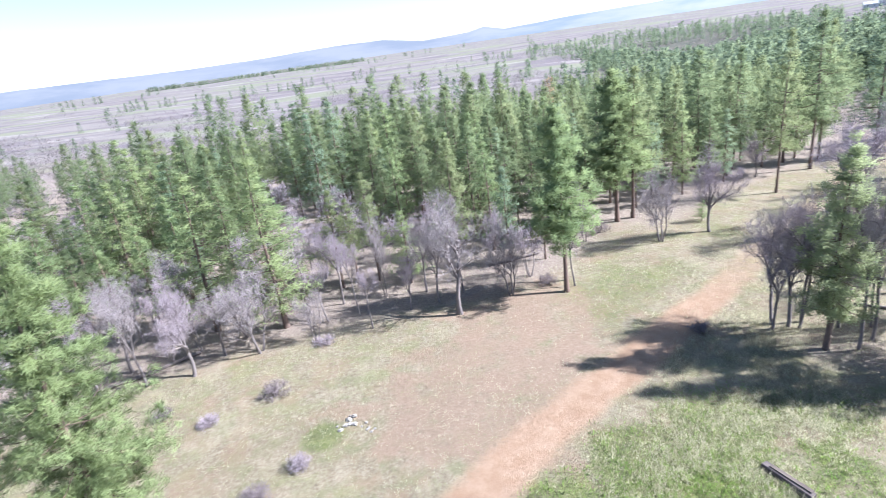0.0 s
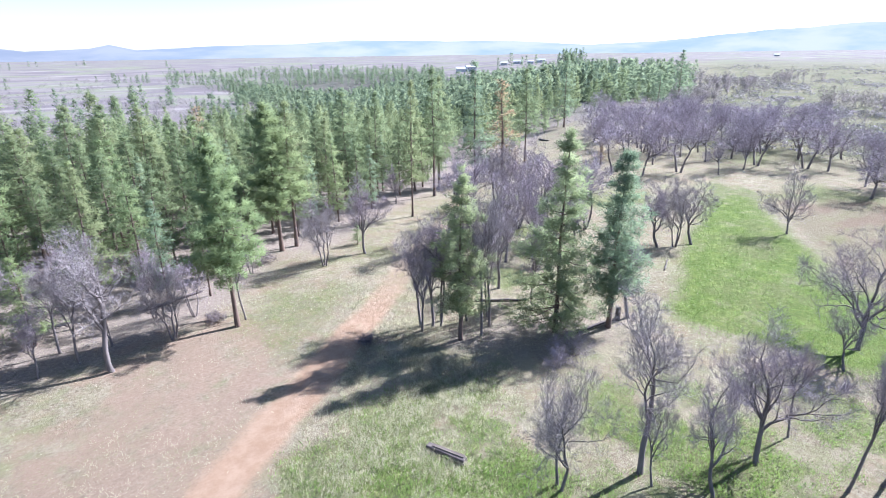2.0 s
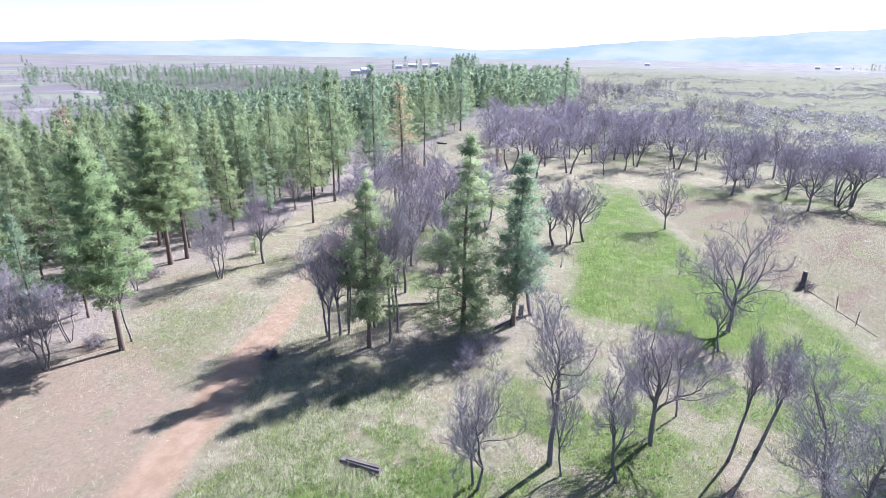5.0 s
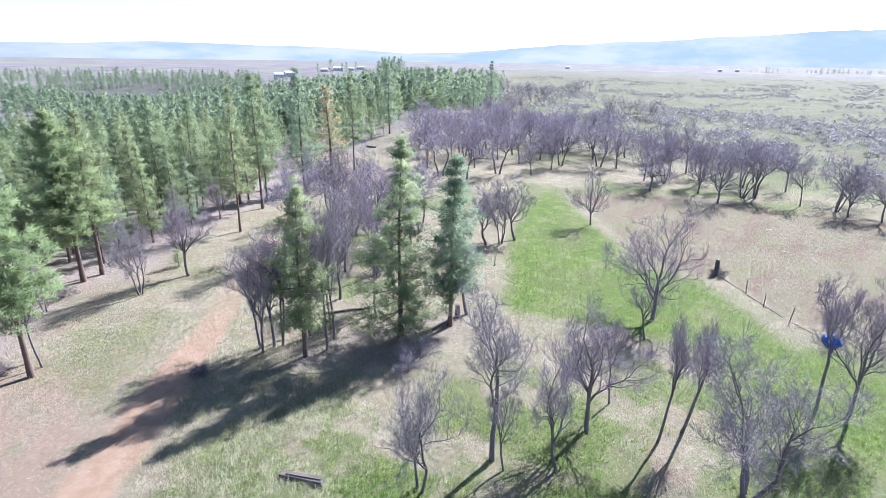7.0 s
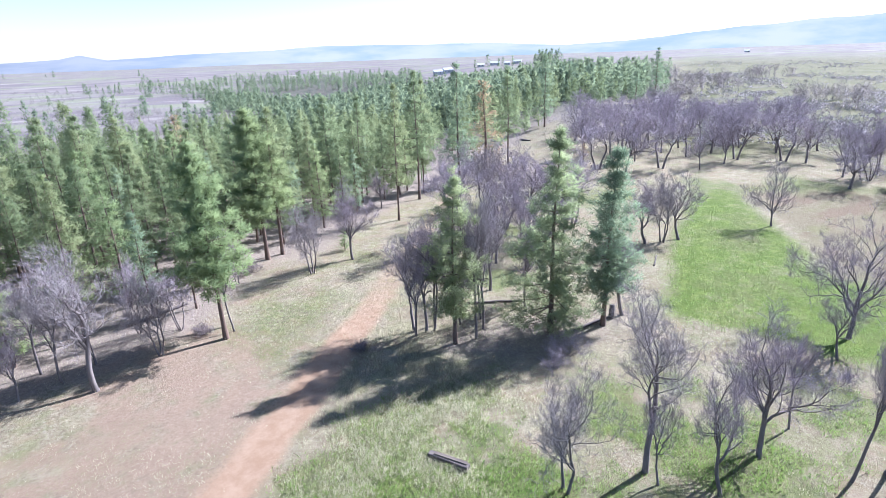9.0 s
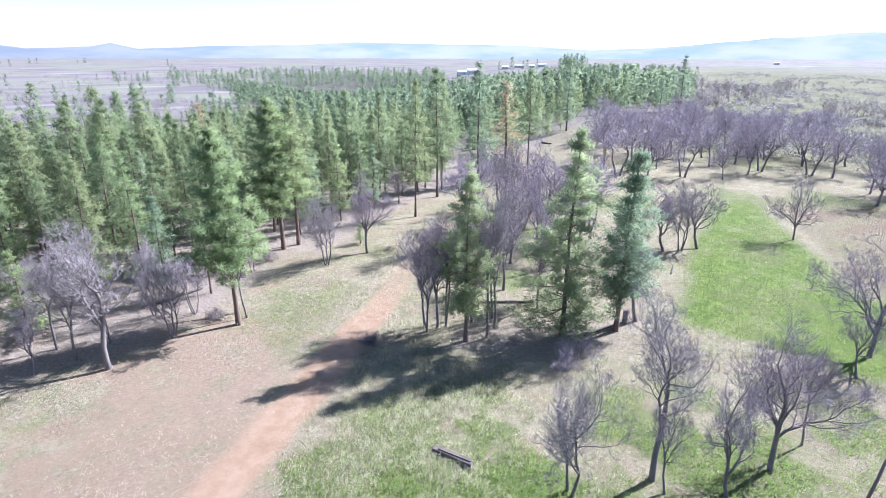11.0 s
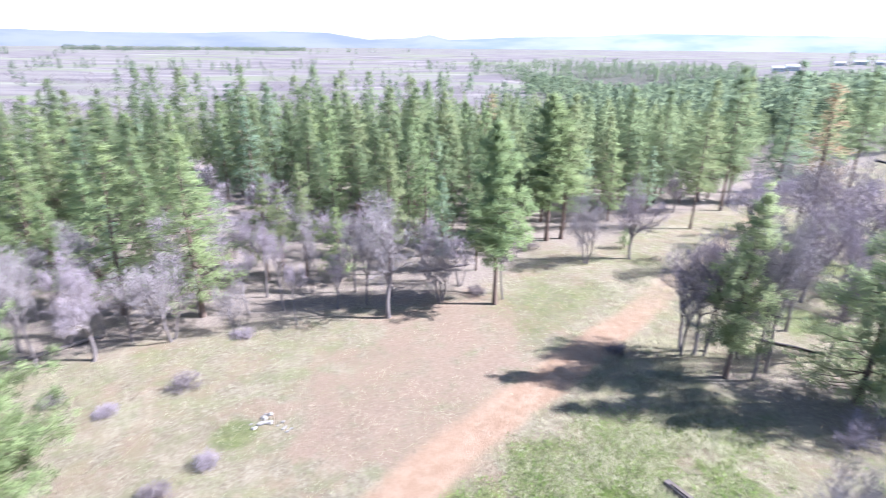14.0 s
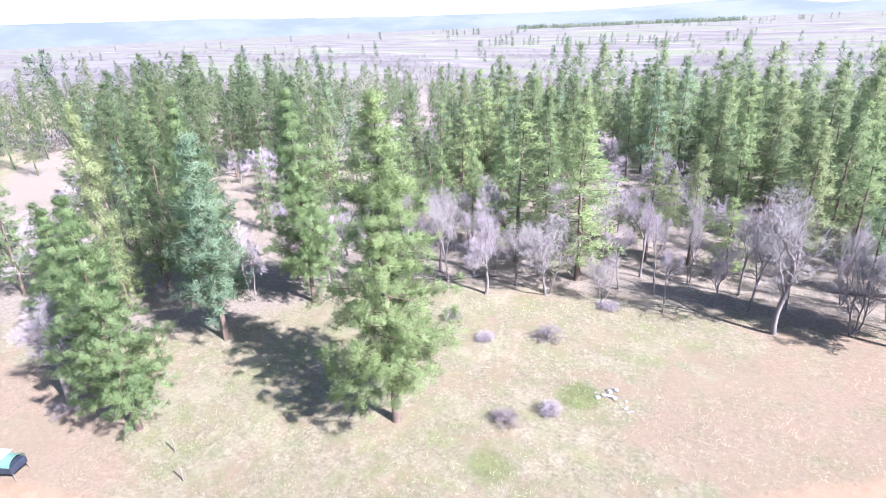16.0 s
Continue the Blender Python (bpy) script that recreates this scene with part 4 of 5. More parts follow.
GROVE = [(78, 42), (96, 38), (112, 36), (128, 52), (130, 72), (110, 84), (84, 66), (70, 54), (70, 44)]
for x, y in scatter(GROVE, 48, 4.2, 303):
    plant_oak(FAR_OAKS[rng.integers(0, 4)], x, y, rng.uniform(7.5, 10), rng.uniform(7.0, 9.5), "bare purple-grey oak in the grove beyond the green", group="oaks of the grove")
ROWS_OF_OAKS = [(80, 22), (98, 26), (112, 34), (104, 14), (96, 4), (92, -8), (90, -16), (84, -12), (84, 2), (86, 12)]
for x, y in scatter(ROWS_OF_OAKS, 26, 4.6, 304):
    plant_oak(FAR_OAKS[rng.integers(0, 4)], x, y, rng.uniform(7.5, 9.8), rng.uniform(7.0, 9.0), "bare purple-grey oak along the far side of the pasture", group="oaks along the pasture")


def bulk(name, label, category, models, spots, low, high, material, tall=14.0):
    """Many distant trees as one mesh of crowns and trunks."""
    vs, fs, ns, ts, base = [], [], [], [], 0
    for x, y in spots:
        mv, mf, mn = models[rng.integers(0, len(models))]
        a, s = rng.uniform(0, 6.283), (low + (high - low) * rng.uniform() ** 1.7) / tall
        c, q = math.cos(a), math.sin(a)
        v = mv * s
        v = np.stack([v[:, 0] * c - v[:, 1] * q + x, v[:, 0] * q + v[:, 1] * c + y, v[:, 2] + float(land(x, y))], 1)
        vs.append(v)
        fs.append(mf + base)
        ns.append(np.stack([mn[:, 0] * c - mn[:, 1] * q, mn[:, 0] * q + mn[:, 1] * c, mn[:, 2]], 1))
        ts.append(np.full(len(v), rng.uniform(0, 0.999)))
        base += len(v)
    me = mesh_of(name, np.concatenate(vs), np.concatenate(fs), material, normals=np.concatenate(ns))
    me.attributes.new("tint", "FLOAT", "POINT").data.foreach_set("value", np.concatenate(ts).astype(np.float32))
    return tagged(new(name, me), label, category, kind="stuff")


def crude_pine(seed, boughs, tufts, per, length, width, bottom=1.2, reach=4.0):
    trunk, wood, v, f, n = pine_shape(seed, 14.0, bottom, reach, boughs, tufts, per, length, width, 0.80)
    stem = np.array([[0.2, 0, -0.5], [-0.1, 0.17, -0.5], [-0.1, -0.17, -0.5], [0, 0, 11.0]])
    round_stem = np.array([[1, 0, 0], [-0.5, 0.87, 0], [-0.5, -0.87, 0], [0, 0, 1.0]])
    return np.vstack([v, stem]), np.vstack([f, np.array([[0, 1, 3], [1, 2, 3], [2, 0, 3]]) + len(v)]), np.vstack([n, round_stem])


FAR_MODELS = [crude_pine(401 + i, 30, 3, 10, 0.75, 0.11, 2.0, 3.0) for i in range(4)]
TINY_MODELS = [crude_pine(411 + i, 12, 2, 6, 1.5, 0.36, 0.8, 3.8) for i in range(4)]
FAR_WOOD = [(-30, 95), (0, 103), (45, 101), (62, 95), (70, 74), (109, 97), (176, 114), (240, 150), (230, 250), (120, 270), (40, 240), (-10, 180), (-40, 130)]
spots = scatter(FAR_WOOD, 640, 4.6, 305, lambda x, y: rng.uniform() < min(1.0, (61 - azimuth(x, y)) / 24))
low = [p for p in spots if azimuth(*p) < 36 or rng.uniform() < 0.5]
bulk("pine_wood", "green pine wood beyond the clearing", "pine wood", FAR_MODELS, low, 6, 11.5, NEEDLES)
bulk("tall_pine_wood", "taller dark pines standing in the wood", "pine wood", FAR_MODELS, [p for p in spots if p not in low], 6.5, 12.5, NEEDLES)
LEFT_WOOD = [(-45, 100), (-30, 108), (-28, 130), (-60, 175), (-120, 160), (-190, 110), (-170, 50), (-95, 30), (-88, 45), (-60, 80)]
WOOD_MODELS = [crude_pine(421 + i, 46, 4, 14, 0.46, 0.048, 3.2, 3.2) for i in range(4)]
bulk("deep_pine_wood", "tall green pines standing close in the wood", "pine wood", WOOD_MODELS, [p for p in wood_spots if azimuth(*p) < 9], 11, 16.5, NEEDLES)
bulk("low_pine_wood", "green pines of the wood on falling ground", "pine wood", WOOD_MODELS, [p for p in wood_spots if azimuth(*p) >= 9], 8, 12.5, NEEDLES)
spots = scatter(LEFT_WOOD, 165, 4.8, 306, lambda x, y: line_distance([(-52, 71), (-75, 102)], np.array(x), np.array(y)) > 4.5)
bulk("open_pine_wood", "scattered green pines on pale open ground", "pine wood", WOOD_MODELS, spots, 8.5, 14.5, NEEDLES)
spots = []
r_far = np.random.default_rng(307)
while len(spots) < 3600:
    az, d = r_far.uniform(9, 61), 215 * math.exp(r_far.uniform(0, 1.55))
    if 37 < az < 61 and d > 560 or r_far.uniform() > min((64 - az) / 16, (az - 8 + 5 * math.sin(d * 0.021)) / 9) or az < 23 and (fractal(np.array(az * 0.45), np.array(d * 0.012), 35, 3) < 0.56 - 0.022 * (az - 10) or d < 400 and r_far.uniform() > 0.3) or ((az - 26) / 4.5) ** 2 + ((d - 620) / 130) ** 2 < 1:
        continue
    spots.append((d * math.sin(radians(az)), d * math.cos(radians(az))))
bulk("distant_pine_wood", "dark green pine wood reaching down to the valley", "pine wood", TINY_MODELS, spots, 5.5, 13, HAZY_NEEDLES)
spots = []
while len(spots) < 110:
    az, d = r_far.uniform(-75, 12), 200 * math.exp(r_far.uniform(0, 2.0))
    spots.append((d * math.sin(radians(az)), d * math.cos(radians(az))))
for k in range(300):
    az, row = r_far.uniform(-34, 12), r_far.integers(0, 3)
    if fractal(np.array(az * 0.4), np.array(float(row)), 99, 2) < 0.42:
        continue
    d = (820, 1250, 1700)[row] + r_far.normal(0, 14)
    spots.append((d * math.sin(radians(az)), d * math.cos(radians(az))))
for k in range(620):
    az, d = r_far.uniform(-25, -5), r_far.normal(1950, 20)
    spots.append((d * math.sin(radians(az)), d * math.cos(radians(az))))
bulk("lone_pines", "lone dark pines dotted over the plain", "pine trees", TINY_MODELS, spots, 7, 14, HAZY_NEEDLES)


def brush_model(seed, count, radius, tall, length, width):
    r = np.random.default_rng(seed)
    c = r.normal(0, 1, (count, 3)) * (radius, radius, tall * 0.25) + (0, 0, tall * 0.55)
    c[:, 2] = np.abs(c[:, 2])
    return blades(c, c * (0.25, 0.25, 0.5) + (0, 0, 0.4), 3, length, width, 0.4, r, 0.1, c * (0.5, 0.5, 0.1) / radius + (0, 0, 0.5))


BRUSH_FAR = [brush_model(421 + i, 34, 1.9, 5.0, 1.0, 0.075) for i in range(3)]
spots = []
while len(spots) < 5200:
    az, d = r_far.uniform(-78, 16), 115 * math.exp(r_far.uniform(0, 2.2))
    if fractal(np.array(az * 0.25), np.array(math.log(d) * 3.0), 91, 2) < 0.36:
        continue
    spots.append((d * math.sin(radians(az)), d * math.cos(radians(az))))
for k in range(500):
    az, d = r_far.normal(26, 4.0), r_far.normal(640, 110)
    spots.append((d * math.sin(radians(az)), d * math.cos(radians(az))))
bulk("bare_oak_scrub", "purple-grey leafless oak scrub spread over the plain", "scrub", BRUSH_FAR, spots, 3.0, 6.0, FAR_TWIG, 8.0)
def bare_far(seed):
    trunk, limb_list = oak_shape(seed, 8.0, stems=2, fork=0.22, spread=0.6, heads=3, boughs=5, shoots=2, twigs=1, sides=3, crook=0.2, spray=3, spray_length=1.1, spray_width=0.06, fine_scale=4.0)
    verts, faces, base = [np.array(trunk.verts) * (1.5, 1.5, 1)], list(trunk.faces), len(trunk.verts)
    for wood, v, f in limb_list:
        verts += [np.array(wood.verts), v]
        faces += [tuple(i + base for i in q) for q in wood.faces] + [tuple(i + base + len(wood.verts) for i in q) for q in f]
        base += len(wood.verts) + len(v)
    tri = [t for q in faces for t in ([q] if len(q) == 3 else [(q[0], q[k], q[k + 1]) for k in range(1, len(q) - 1)])]
    v = np.vstack(verts)
    out = v * (0.6, 0.6, 0.15) + (0, 0, 0.3)
    return v, np.array(tri), out / (np.linalg.norm(out, axis=1, keepdims=True) + 1e-9)


BARE_FAR = [bare_far(441 + i) for i in range(2)]
spots = []
while len(spots) < 150:
    az, d = r_far.uniform(57, 71), r_far.uniform(190, 400)
    if d < 175 + 4.5 * (az - 57) or r_far.uniform() > (72 - az) / 6 or fractal(np.array(az * 0.5), np.array(d * 0.03), 97, 2) < 0.36:
        continue
    spots.append((d * math.sin(radians(az)), d * math.cos(radians(az))))
for k in range(26):
    az, d = r_far.uniform(71, 76.5), r_far.uniform(190, 225)
    spots.append((d * math.sin(radians(az)), d * math.cos(radians(az))))
bulk("bare_oak_wood", "purple-grey leafless oak wood at the edge of the plain", "wood", BARE_FAR, spots, 4.5, 7.5, FAR_TWIG, 8.0)
SAGE = [brush_model(431 + i, 14, 0.55, 0.9, 0.42, 0.15) for i in range(3)]
spots = []
while len(spots) < 9000:
    az, d = r_far.uniform(60, 112), 115 * math.exp(r_far.uniform(0, 1.9))
    band = math.exp(-((d - (240 - 3.0 * (az - 76))) / 22) ** 2) * min(1, max(0, (az - 74) / 3)) * min(1, max(0, (97 - az) / 3))
    clump = fractal(np.array(az * 0.35), np.array(math.log(d) * 8.0), 95, 3)
    if r_far.uniform() > max(band, 0.03, (clump - 0.46) * 5):
        continue
    spots.append((d * math.sin(radians(az)), d * math.cos(radians(az))))
bulk("sagebrush", "low grey-purple sagebrush over the green plain", "sagebrush", SAGE, spots, 0.5, 1.5, SAGE_LEAF, 1.2)

# ---- grass, leaves and twigs on the ground ----
def tufts(name, label, category, spots, count, length, width, material, spread=0.35):
    c = np.array([(x, y, float(z)) for (x, y), z in zip(spots, land(np.array([s[0] for s in spots]), np.array([s[1] for s in spots])))])
    up = np.tile(np.array([[0.05, 0.0, 1.0]]), (len(c), 1))
    v, f, n = blades(c, up, count, length, width, spread, np.random.default_rng(len(spots)), 0.09)
    v[:, 2] = np.maximum(v[:, 2], -0.2)
    me = mesh_of(name, v, f, material, normals=n)
    tint = np.repeat(np.random.default_rng(3).uniform(0, 0.99, len(c)), count * 3)
    me.attributes.new("tint", "FLOAT", "POINT").data.foreach_set("value", tint.astype(np.float32))
    return tagged(new(name, me), label, category, kind="stuff")


def near_spots(count, seed, weight):
    r = np.random.default_rng(seed)
    out = []
    while len(out) < count:
        az, d = r.uniform(-76, 100, 4000), 11 * np.exp(r.uniform(0, 1.7, 4000))
        x, y = d * np.sin(np.radians(az)), d * np.cos(np.radians(az))
        ok = r.uniform(0, 1, 4000) < weight(x, y) * np.where(line_distance(ROAD, x, y) < 1.3, 0.03, 1)
        out += list(zip(x[ok], y[ok]))
    return out[:count]


tall_area = lambda x, y: np.clip(1.2 - line_distance([(9, 15), (14, 19), (17, 26), (24, 36), (30, 40)], x, y) / 5.5, 0, 1) * np.clip((fractal(x * 0.5, y * 0.5, 11, 3) - 0.30) * 4, 0, 1)
tufts("dry_grass", "pale dry bunch grass beside the dirt track", "dry grass", near_spots(10000, 501, tall_area), 9, 0.24, 0.007, DRY_GRASS, 0.5)
tufts("short_dry_grass", "short dry grass over the clearing", "dry grass", near_spots(20000, 502, lambda x, y: np.clip((fractal(x * 0.4, y * 0.4, 12, 4) - 0.36) * 4, 0, 0.9) * np.where(inside(MEADOW, x, y), 0.15, 1) * np.where(line_distance([(-14, 20), (2, 25), (9, 30)], x, y) < 9, 0.4, 1) * (1 - 0.8 * np.clip(1.6 - line_distance([(13, 9), (22, 4), (32, -6)], x, y) / 7, 0, 1))), 5, 0.18, 0.008, DRY_GRASS, 0.6)
green_area = lambda x, y: np.maximum(np.where(inside(MEADOW, x, y), 0.35, 0), np.clip(1.6 - line_distance([(11, 11), (22, 4), (32, -6)], x, y) / 8, 0, 1) * np.clip((fractal(x * 0.23, y * 0.23, 51, 4) - 0.30) * 5, 0, 1))
tufts("green_grass", "fresh green spring grass in the meadow", "green grass", near_spots(24000, 503, green_area), 5, 0.20, 0.018, GREEN_GRASS, 0.5)
litter_area = lambda x, y: np.clip(1.1 - line_distance([(14, 10), (24, 6), (34, 4), (34, 18), (24, 22)], x, y, True) / 9, 0, 1) * np.clip((fractal(x * 0.3, y * 0.3, 14, 3) - 0.3) * 4, 0, 1)
tufts("fallen_leaves", "pale fallen oak leaves scattered on the grass", "fallen leaves", near_spots(3500, 504, litter_area), 2, 0.05, 0.016, LITTER, 1.2)
tufts("flower_specks", "pale dry seed heads and leaves over the clearing", "dry plants", near_spots(7000, 505, lambda x, y: np.where(y > 5, 0.6, 0.2)), 2, 0.05, 0.013, LITTER, 1.0)


# ---- shrubs, rocks and timber in the clearing ----
def shrub(x, y, width, tall, twig, label, seed):
    r = np.random.default_rng(seed)
    tubes, tips, ways = Tubes(), [], []
    for k in range(44):
        a, lean_out = r.uniform(0, 6.283), r.uniform(0.1, 1.0) ** 0.6
        way = np.array([math.cos(a) * lean_out * width / 2, math.sin(a) * lean_out * width / 2, tall * (1.0 - 0.65 * lean_out ** 2) * r.uniform(0.75, 1.05)])
        mid = way * 0.5 + r.normal(0, 0.06, 3) + np.array([0, 0, 0.05])
        tubes.add([(0.05 * math.cos(a), 0.05 * math.sin(a), -0.05), mid, way], [0.010, 0.007, 0.0], 3)
        for s in (0.5, 0.7, 0.85, 1.0):
            tips.append(way * s + r.normal(0, 0.05, 3))
            ways.append(way / np.linalg.norm(way) * 0.7 + np.array([0, 0, 0.2]))
    v, f, _ = blades(np.array(tips), np.array(ways), 10, 0.17 * max(width, tall) ** 0.5, 0.007, 0.8, r, 0.06)
    ob = thing("shrub", label, "shrub", (x, y, float(land(x, y))), 0, "bare shrubs")
    child("stemwork", tubes.mesh("stemwork", OAK_BARK), ob)["kind"] = "stuff"
    child("crown", mesh_of("crown", v, f, twig), ob)["kind"] = "stuff"


for i, (x, y, w, h, m, text) in enumerate((
        (-10.7, 27.8, 2.0, 1.0, BRUSH_TWIG, "low purple-grey leafless shrub in the clearing"),
        (-9.6, 19.5, 1.5, 0.8, BRUSH_TWIG, "low purple-grey leafless shrub in the clearing"),
        (-8.0, 21.3, 1.2, 0.8, TWIG, "small whitish shrub in the clearing"),
        (-14.1, 25.8, 1.3, 0.5, TWIG, "flat pale dry shrub in the clearing"),
        (-17.3, 27.1, 1.3, 0.7, BRUSH_TWIG, "small purple shrub near the wood"),
        (-8.7, 33.3, 1.6, 0.5, TWIG, "flat pale dry shrub under a small oak"),
        (15.2, 28.3, 1.4, 0.6, BRUSH_TWIG, "brown leafless shrub beside the dirt track"),
        (14.8, 46.7, 2.6, 1.3, BRUSH_TWIG, "bare brush heap under the pines"),
        # Next two shrubs are added for the pale crown of the twin-stemmed oak.
        (24.3, 18.6, 3.2, 2.6, TWIG, "big added pale shrub standing in for the twin oak's lichened crown"),
        (22.6, 18.2, 2.2, 1.8, TWIG, "smaller added pale shrub standing in for the twin oak's lichened crown"),
        (51.6, 5.6, 1.8, 0.9, BRUSH_TWIG, "bare brush round the old fence post"),
        (8.0, 37.6, 1.6, 1.0, BRUSH_TWIG, "bare brush at the foot of a pine"),
        (-30.0, 9.0, 2.2, 1.0, BRUSH_TWIG, "bare brush beside a broken oak trunk"))):
    shrub(x, y, w, h * 0.75, m, text, 600 + i)


def rock(radius, seed):
    bm = bmesh.new()
    bmesh.ops.create_icosphere(bm, subdivisions=2, radius=radius)
    for v in bm.verts:
        v.co *= 0.8 + 0.45 * noise.noise(v.co * 1.7 / radius + Vector((seed, 0, 0)))
        v.co.z *= 0.5
    return bm


stones = np.random.default_rng(88)
for i in range(16):
    dx, dy, q = stones.normal(0, 0.75), stones.normal(0, 0.42), stones.uniform(0.07, 0.22)
    x, y = -5.5 + dx, 23.9 + dy - 0.35 * dx
    me = bpy.data.meshes.new("rock")
    bm = rock(q, i * 3.1)
    bm.to_mesh(me)
    bm.free()
    me.materials.append(ROCK)
    tagged(new("rock", me), "pale grey field stone in a small heap", "rock", "stone heap").matrix_basis = pose(x, y, float(land(x, y)) + q * 0.25, 0, 0, i * 50)


def log(x0, y0, x1, y1, radius, material, label, lift=0.0):
    """A round fallen log with a splintered taper."""
    a, b = np.array([x0, y0, float(land(x0, y0)) + radius * 0.8]), np.array([x1, y1, float(land(x1, y1)) + radius * 0.8 + lift])
    r = np.random.default_rng(int(abs(x0 * 10 + y1)))
    pts = [a + (b - a) * s + r.normal(0, radius * 0.25, 3) * (0 < s < 1) for s in np.linspace(0, 1, 6)]
    tubes = Tubes()
    tubes.add([pts[0] - (pts[1] - pts[0]) * 0.01] + pts, [0.001] + [radius * q for q in (1.0, 1.05, 0.95, 0.9, 0.8, 0.7)], 9)
    for k in range(3):
        p = pts[1 + k]
        tubes.add([p, p + r.normal(0, 0.35, 3) + np.array([0, 0, 0.35])], [radius * 0.25, 0.0], 4)
    tagged(new("fallen_log", tubes.mesh("fallen_log", material)), label, "log", "fallen logs")


log(27.0, 20.4, 30.5, 19.8, 0.11, DARK_WOOD, "dark fallen log lying behind the pine", 0.1)
log(24.7, 28.5, 28.1, 26.0, 0.10, DARK_WOOD, "thin dark fallen branch in the shade")
log(-21.5, 31.6, -17.6, 34.2, 0.16, DARK_WOOD, "dark fallen log at the edge of the wood")
log(-23.5, 30.6, -20.4, 32.4, 0.12, CHAR_WOOD, "pale fallen log at the edge of the wood")
log(92.3, 86.0, 90.8, 82.0, 0.22, DARK_WOOD, "dark heap of fallen timber beyond the grove")
log(41.5, 23.0, 44.0, 24.2, 0.07, DARK_WOOD, "dark fallen branch at the meadow's edge")
log(4.0, 42.5, 8.5, 43.5, 0.14, DARK_WOOD, "dark fallen log under the pines")

beam = thing("timber_beam", "weathered dark squared timber lying in the grass", "timber", (12.65, 16.25, float(land(12.65, 16.25))), -69)
part("beam", box(2.1, 0.34, 0.34, 0.03, -0.02), DARK_WOOD, beam)
part("plank", box(1.7, 0.20, 0.05, 0.01, 0.323), OLD_WOOD, beam, "grey weathered plank", pose(0.1, 0.05, 0, 0, 0, 2))


def post(x, y, tall, radius, label, material=OLD_WOOD, lean=0.0):
    tubes = Tubes()
    tubes.add([(0, 0, -0.2), (lean * 0.5, 0, tall * 0.5), (lean, 0, tall), (lean, 0, tall + 0.005)], [radius * 1.1, radius, radius * 0.95, 0.0], 8)
    tagged(new("fence_post", tubes.mesh("fence_post", material)), label, "fence post", "fence posts").matrix_basis = pose(x, y, float(land(x, y)), 0, 0, x * 31)


post(30.7, 19.9, 1.0, 0.19, "thick dark old stump beside a leaning oak", DARK_WOOD, 0.1)
post(52.0, 5.9, 1.35, 0.20, "thick weathered stump-like gate post in the brush", OLD_WOOD)
for x, y, lean in ((48.6, 3.0, 0.1), (46.4, 1.5, 0.0), (44.8, -0.4, 0.15), (42.4, -3.2, 0.05)):
    post(x, y, 1.1, 0.032, "thin weathered fence post at the meadow's edge", CHAR_WOOD, lean)
for x, y in ((-22.3, 10.0), (-20.3, 9.1)):
    post(x, y, 0.8, 0.03, "thin stake standing in the bare yard", STEEL)
for a, b in (((51.6, 5.6), (48.8, 3.1)), ((48.4, 2.9), (45.2, 0.1)), ((44.6, -0.6), (41.4, -4.6))):
    log(*a, *b, 0.022, CHAR_WOOD, "dark fallen pole along the meadow's edge")
for x, y, h in ((-30.9, 9.4, 2.3),):
    post(x, y, h, 0.22, "pale split oak stump beside a bare oak", CHAR_WOOD, 0.1)

# a domed feeder on legs
feeder = thing("livestock_feeder", "mint green domed feeder with an open end and a shadow-dark trough on thin legs", "feeder", (-27.6, 5.3, float(land(-27.6, 5.3))), 25)
bm = bmesh.new()
ring = [(0.42 * math.cos(radians(a)), 0.32 * math.sin(radians(a))) for a in range(0, 181, 15)]
ends = [[bm.verts.new((x, y, 0.78 + z)) for y, z in ring] for x in (-0.62, 0.55)]
for k in range(len(ring) - 1):
    bm.faces.new((ends[0][k], ends[0][k + 1], ends[1][k + 1], ends[1][k]))
bm.faces.new(ends[0])
bmesh.ops.solidify(bm, geom=bm.faces[:], thickness=0.02)
part("hood", bm, MINT, feeder)
part("cover", box(0.62, 0.80, 0.06, 0.025, 1.06), CANVAS, feeder, "white canvas cover", pose(-0.28, 0, 0, 0, 0, 0))
# The trough's dark blue carries the feeder's shadow side in its colour.
part("trough", box(1.16, 0.84, 0.34, 0.02, 0.44), SHADE_NAVY, feeder, "dark blue trough coloured as the feeder's shadow side")
for x in (-0.52, 0.52):
    for y in (-0.36, 0.36):
        tubes = Tubes()
        tubes.add([(x * 1.15, y * 1.1, -0.02), (x, y, 0.5)], [0.022, 0.022], 6)
        child("leg", tubes.mesh("leg", STEEL), feeder)

# a blue tarpaulin bundled in the fork of an oak
bm = bmesh.new()
bmesh.ops.create_icosphere(bm, subdivisions=3, radius=0.5)
for v in bm.verts:
    v.co *= 0.85 + 0.4 * noise.noise(v.co * 2.6) + 0.12 * noise.noise(v.co * 9)
    v.co.x *= 1.15
me = bpy.data.meshes.new("tarpaulin")
bm.to_mesh(me)
bm.free()
me.materials.append(BLUE_TARP)
tagged(new("tarpaulin", me), "crumpled blue tarpaulin caught in a bare oak", "tarpaulin").matrix_basis = pose(33.0, -2.4, 4.25)


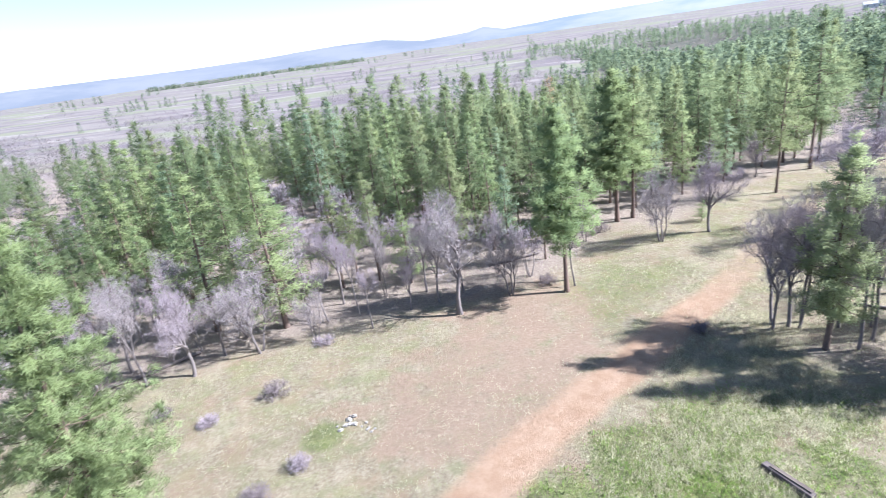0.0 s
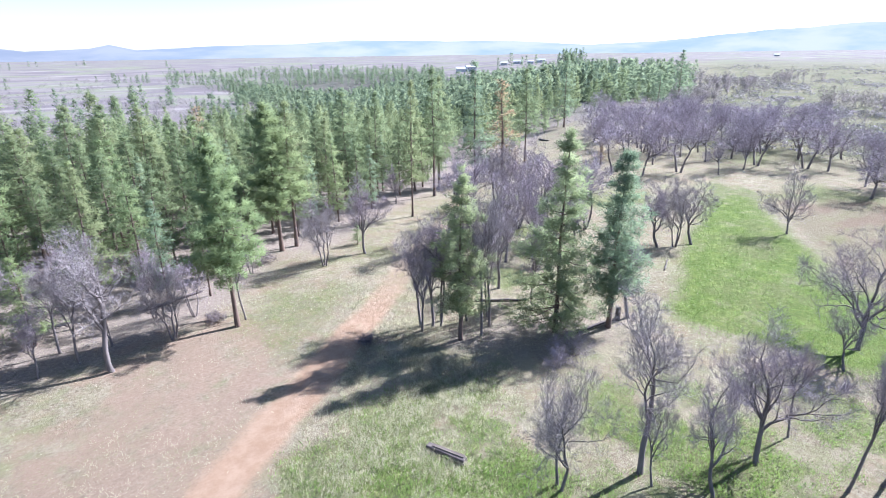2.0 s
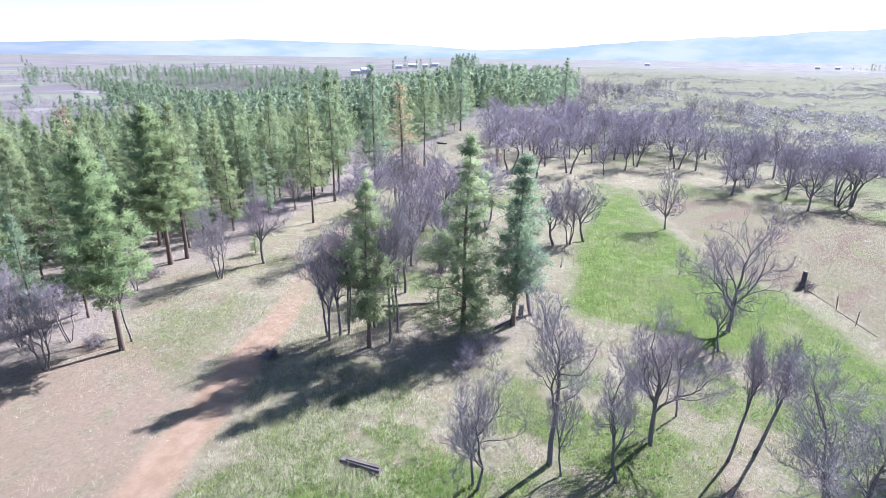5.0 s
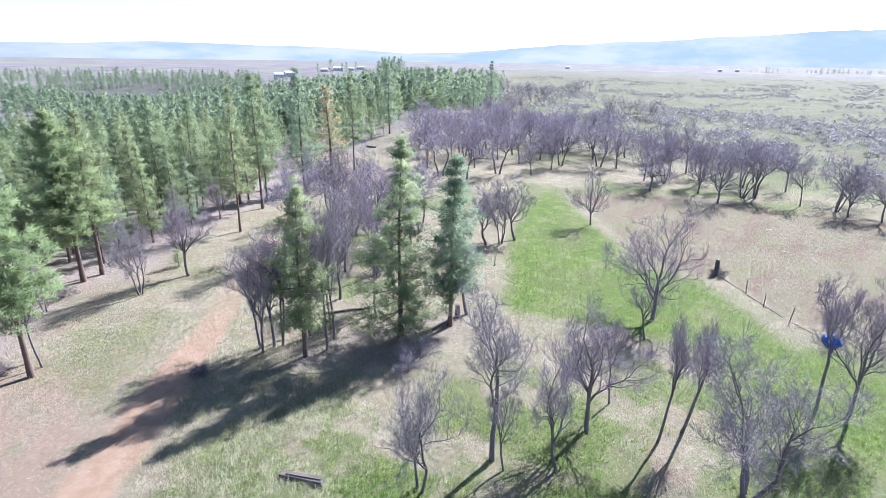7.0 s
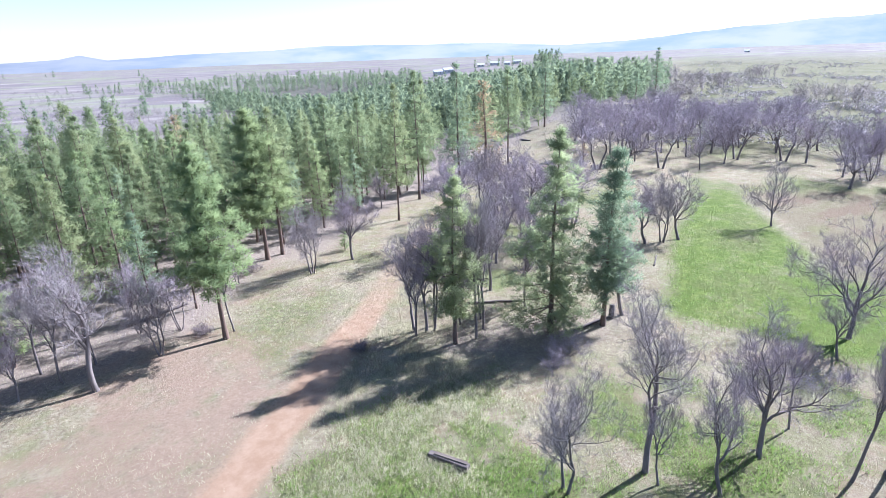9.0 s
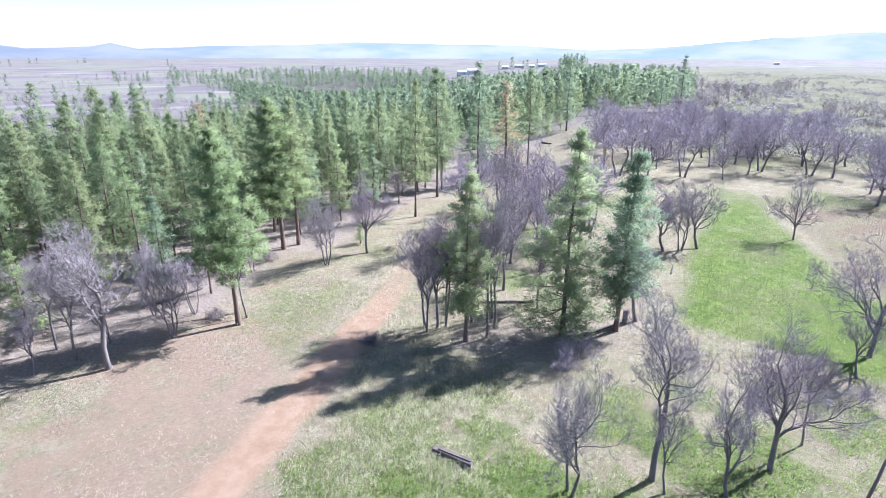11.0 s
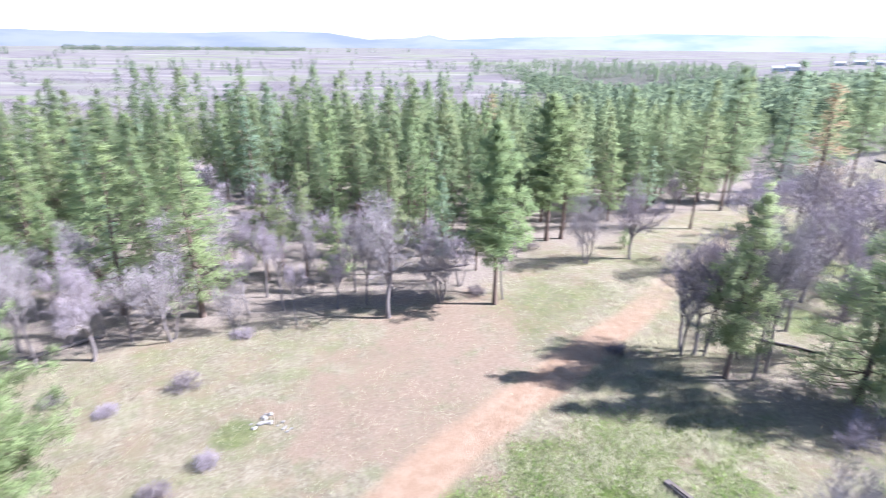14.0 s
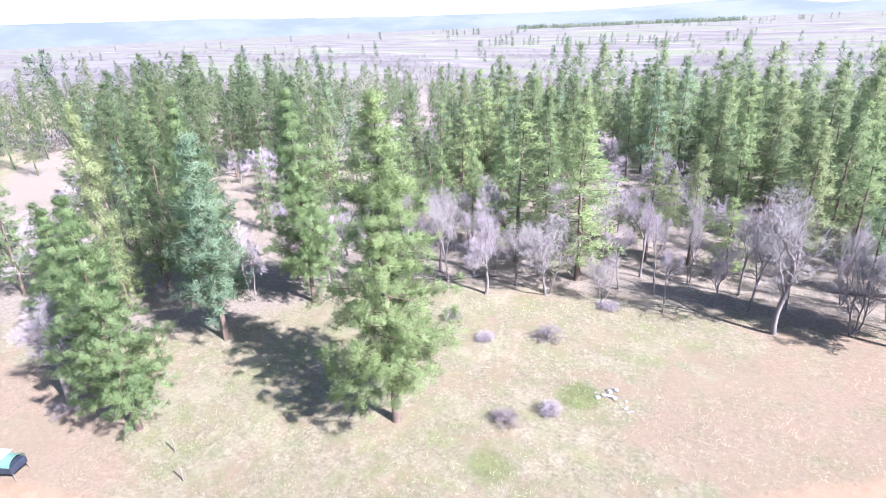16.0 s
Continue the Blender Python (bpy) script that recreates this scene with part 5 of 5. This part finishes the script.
# ---- farms on the plain ----
def farmhouse(x, y, length, depth, tall, turn, label):
    house = thing("farm_building", label, "farm building", (x, y, float(land(x, y))), turn, "farm buildings")
    part("wall", box(length, depth, tall, 0, -1.0), WHITE_WALL, house)
    bm = bmesh.new()
    eave, ridge = tall - 1.0, tall - 1.0 + depth * 0.32
    pts = [(sx * (length / 2 + 0.4), y, z) for sx in (-1, 1) for y, z in ((-depth / 2 - 0.5, eave), (0, ridge), (depth / 2 + 0.5, eave), (0, eave + 0.02))]
    vs = [bm.verts.new(p) for p in pts]
    for f in ((0, 1, 5, 4), (1, 2, 6, 5), (2, 3, 7, 6), (3, 0, 4, 7), (0, 3, 2, 1), (4, 5, 6, 7)):
        bm.faces.new([vs[k] for k in f])
    part("roof", bm, ROOFING, house)
    for k in range(max(2, int(length // 5))):
        wx = -length / 2 + (k + 0.5) * length / max(2, int(length // 5))
        part("window", box(1.4, 0.1, 1.3, 0.02, tall * 0.4), GLASS, house, "", pose(wx, -depth / 2 - 0.03, 0))


def polar(az, d):
    return d * math.sin(radians(az)), d * math.cos(radians(az))


for az, d, l, w, h, turn in ((38.7, 900, 14, 9, 6, -30), (39.7, 920, 16, 9, 7, -20), (43.0, 1050, 12, 8, 5, -40), (44.4, 1080, 18, 9, 5, -45), (45.6, 1060, 10, 8, 5, -40), (46.6, 1090, 15, 8, 5, -50), (80.6, 1500, 9, 7, 5, -80), (82.0, 1520, 10, 7, 5, -85), (67.0, 1500, 11, 8, 5, -60)):
    farmhouse(*polar(az, d), l, w, h, turn, "white farm building far out on the plain")
spots = [polar(a, d) for a, d in zip(r_far.normal(49.4, 0.55, 26), r_far.uniform(980, 1030, 26))] + [polar(a, d) for a, d in zip(r_far.uniform(42, 51.5, 22), r_far.uniform(980, 1100, 14))]
bulk("farm_trees", "dark clump of trees by the far farm", "trees", TINY_MODELS, spots, 13, 22, HAZY_NEEDLES)
spots = [polar(a, d) for a, d in zip(r_far.uniform(82, 98, 60), r_far.uniform(1400, 1700, 60))]
bulk("shelter_belt", "dark line of trees round the far farm", "trees", TINY_MODELS, spots, 6, 13, BLUE_NEEDLES)

# a made-up dark shelter out among the left pines, standing for pine shadow
sx, sy = -73.0, 99.2
shelter = thing("shelter", "small made-up dark shelter with a pale crossbar where pine shadow lies", "shelter", (sx, sy, float(land(sx, sy))), -36)
part("wall", box(2.8, 0.12, 1.9, 0.01, 0.0), SHADE_NAVY, shelter, "shade-dark back wall", pose(0, 0.9, 0))
for side in (-1.34, 1.34):
    part("wall", box(0.12, 1.7, 1.9, 0.01, 0.0), SHADE_NAVY, shelter, "shade-dark side wall", pose(side, 0, 0))
    part("post", box(0.12, 0.12, 1.95, 0.01, 0.0), CANVAS, shelter, "pale post", pose(side * 0.35, -0.92, 0))
part("roof", box(3.1, 2.2, 0.12, 0.02, 1.92), SHADE_NAVY, shelter, "shade-dark flat roof", pose(0, 0, 0, 4, 0, 0))
part("crossbar", box(2.3, 0.10, 0.26, 0.02, 1.35), CANVAS, shelter, "pale crossbar", pose(0, -1.0, 0))
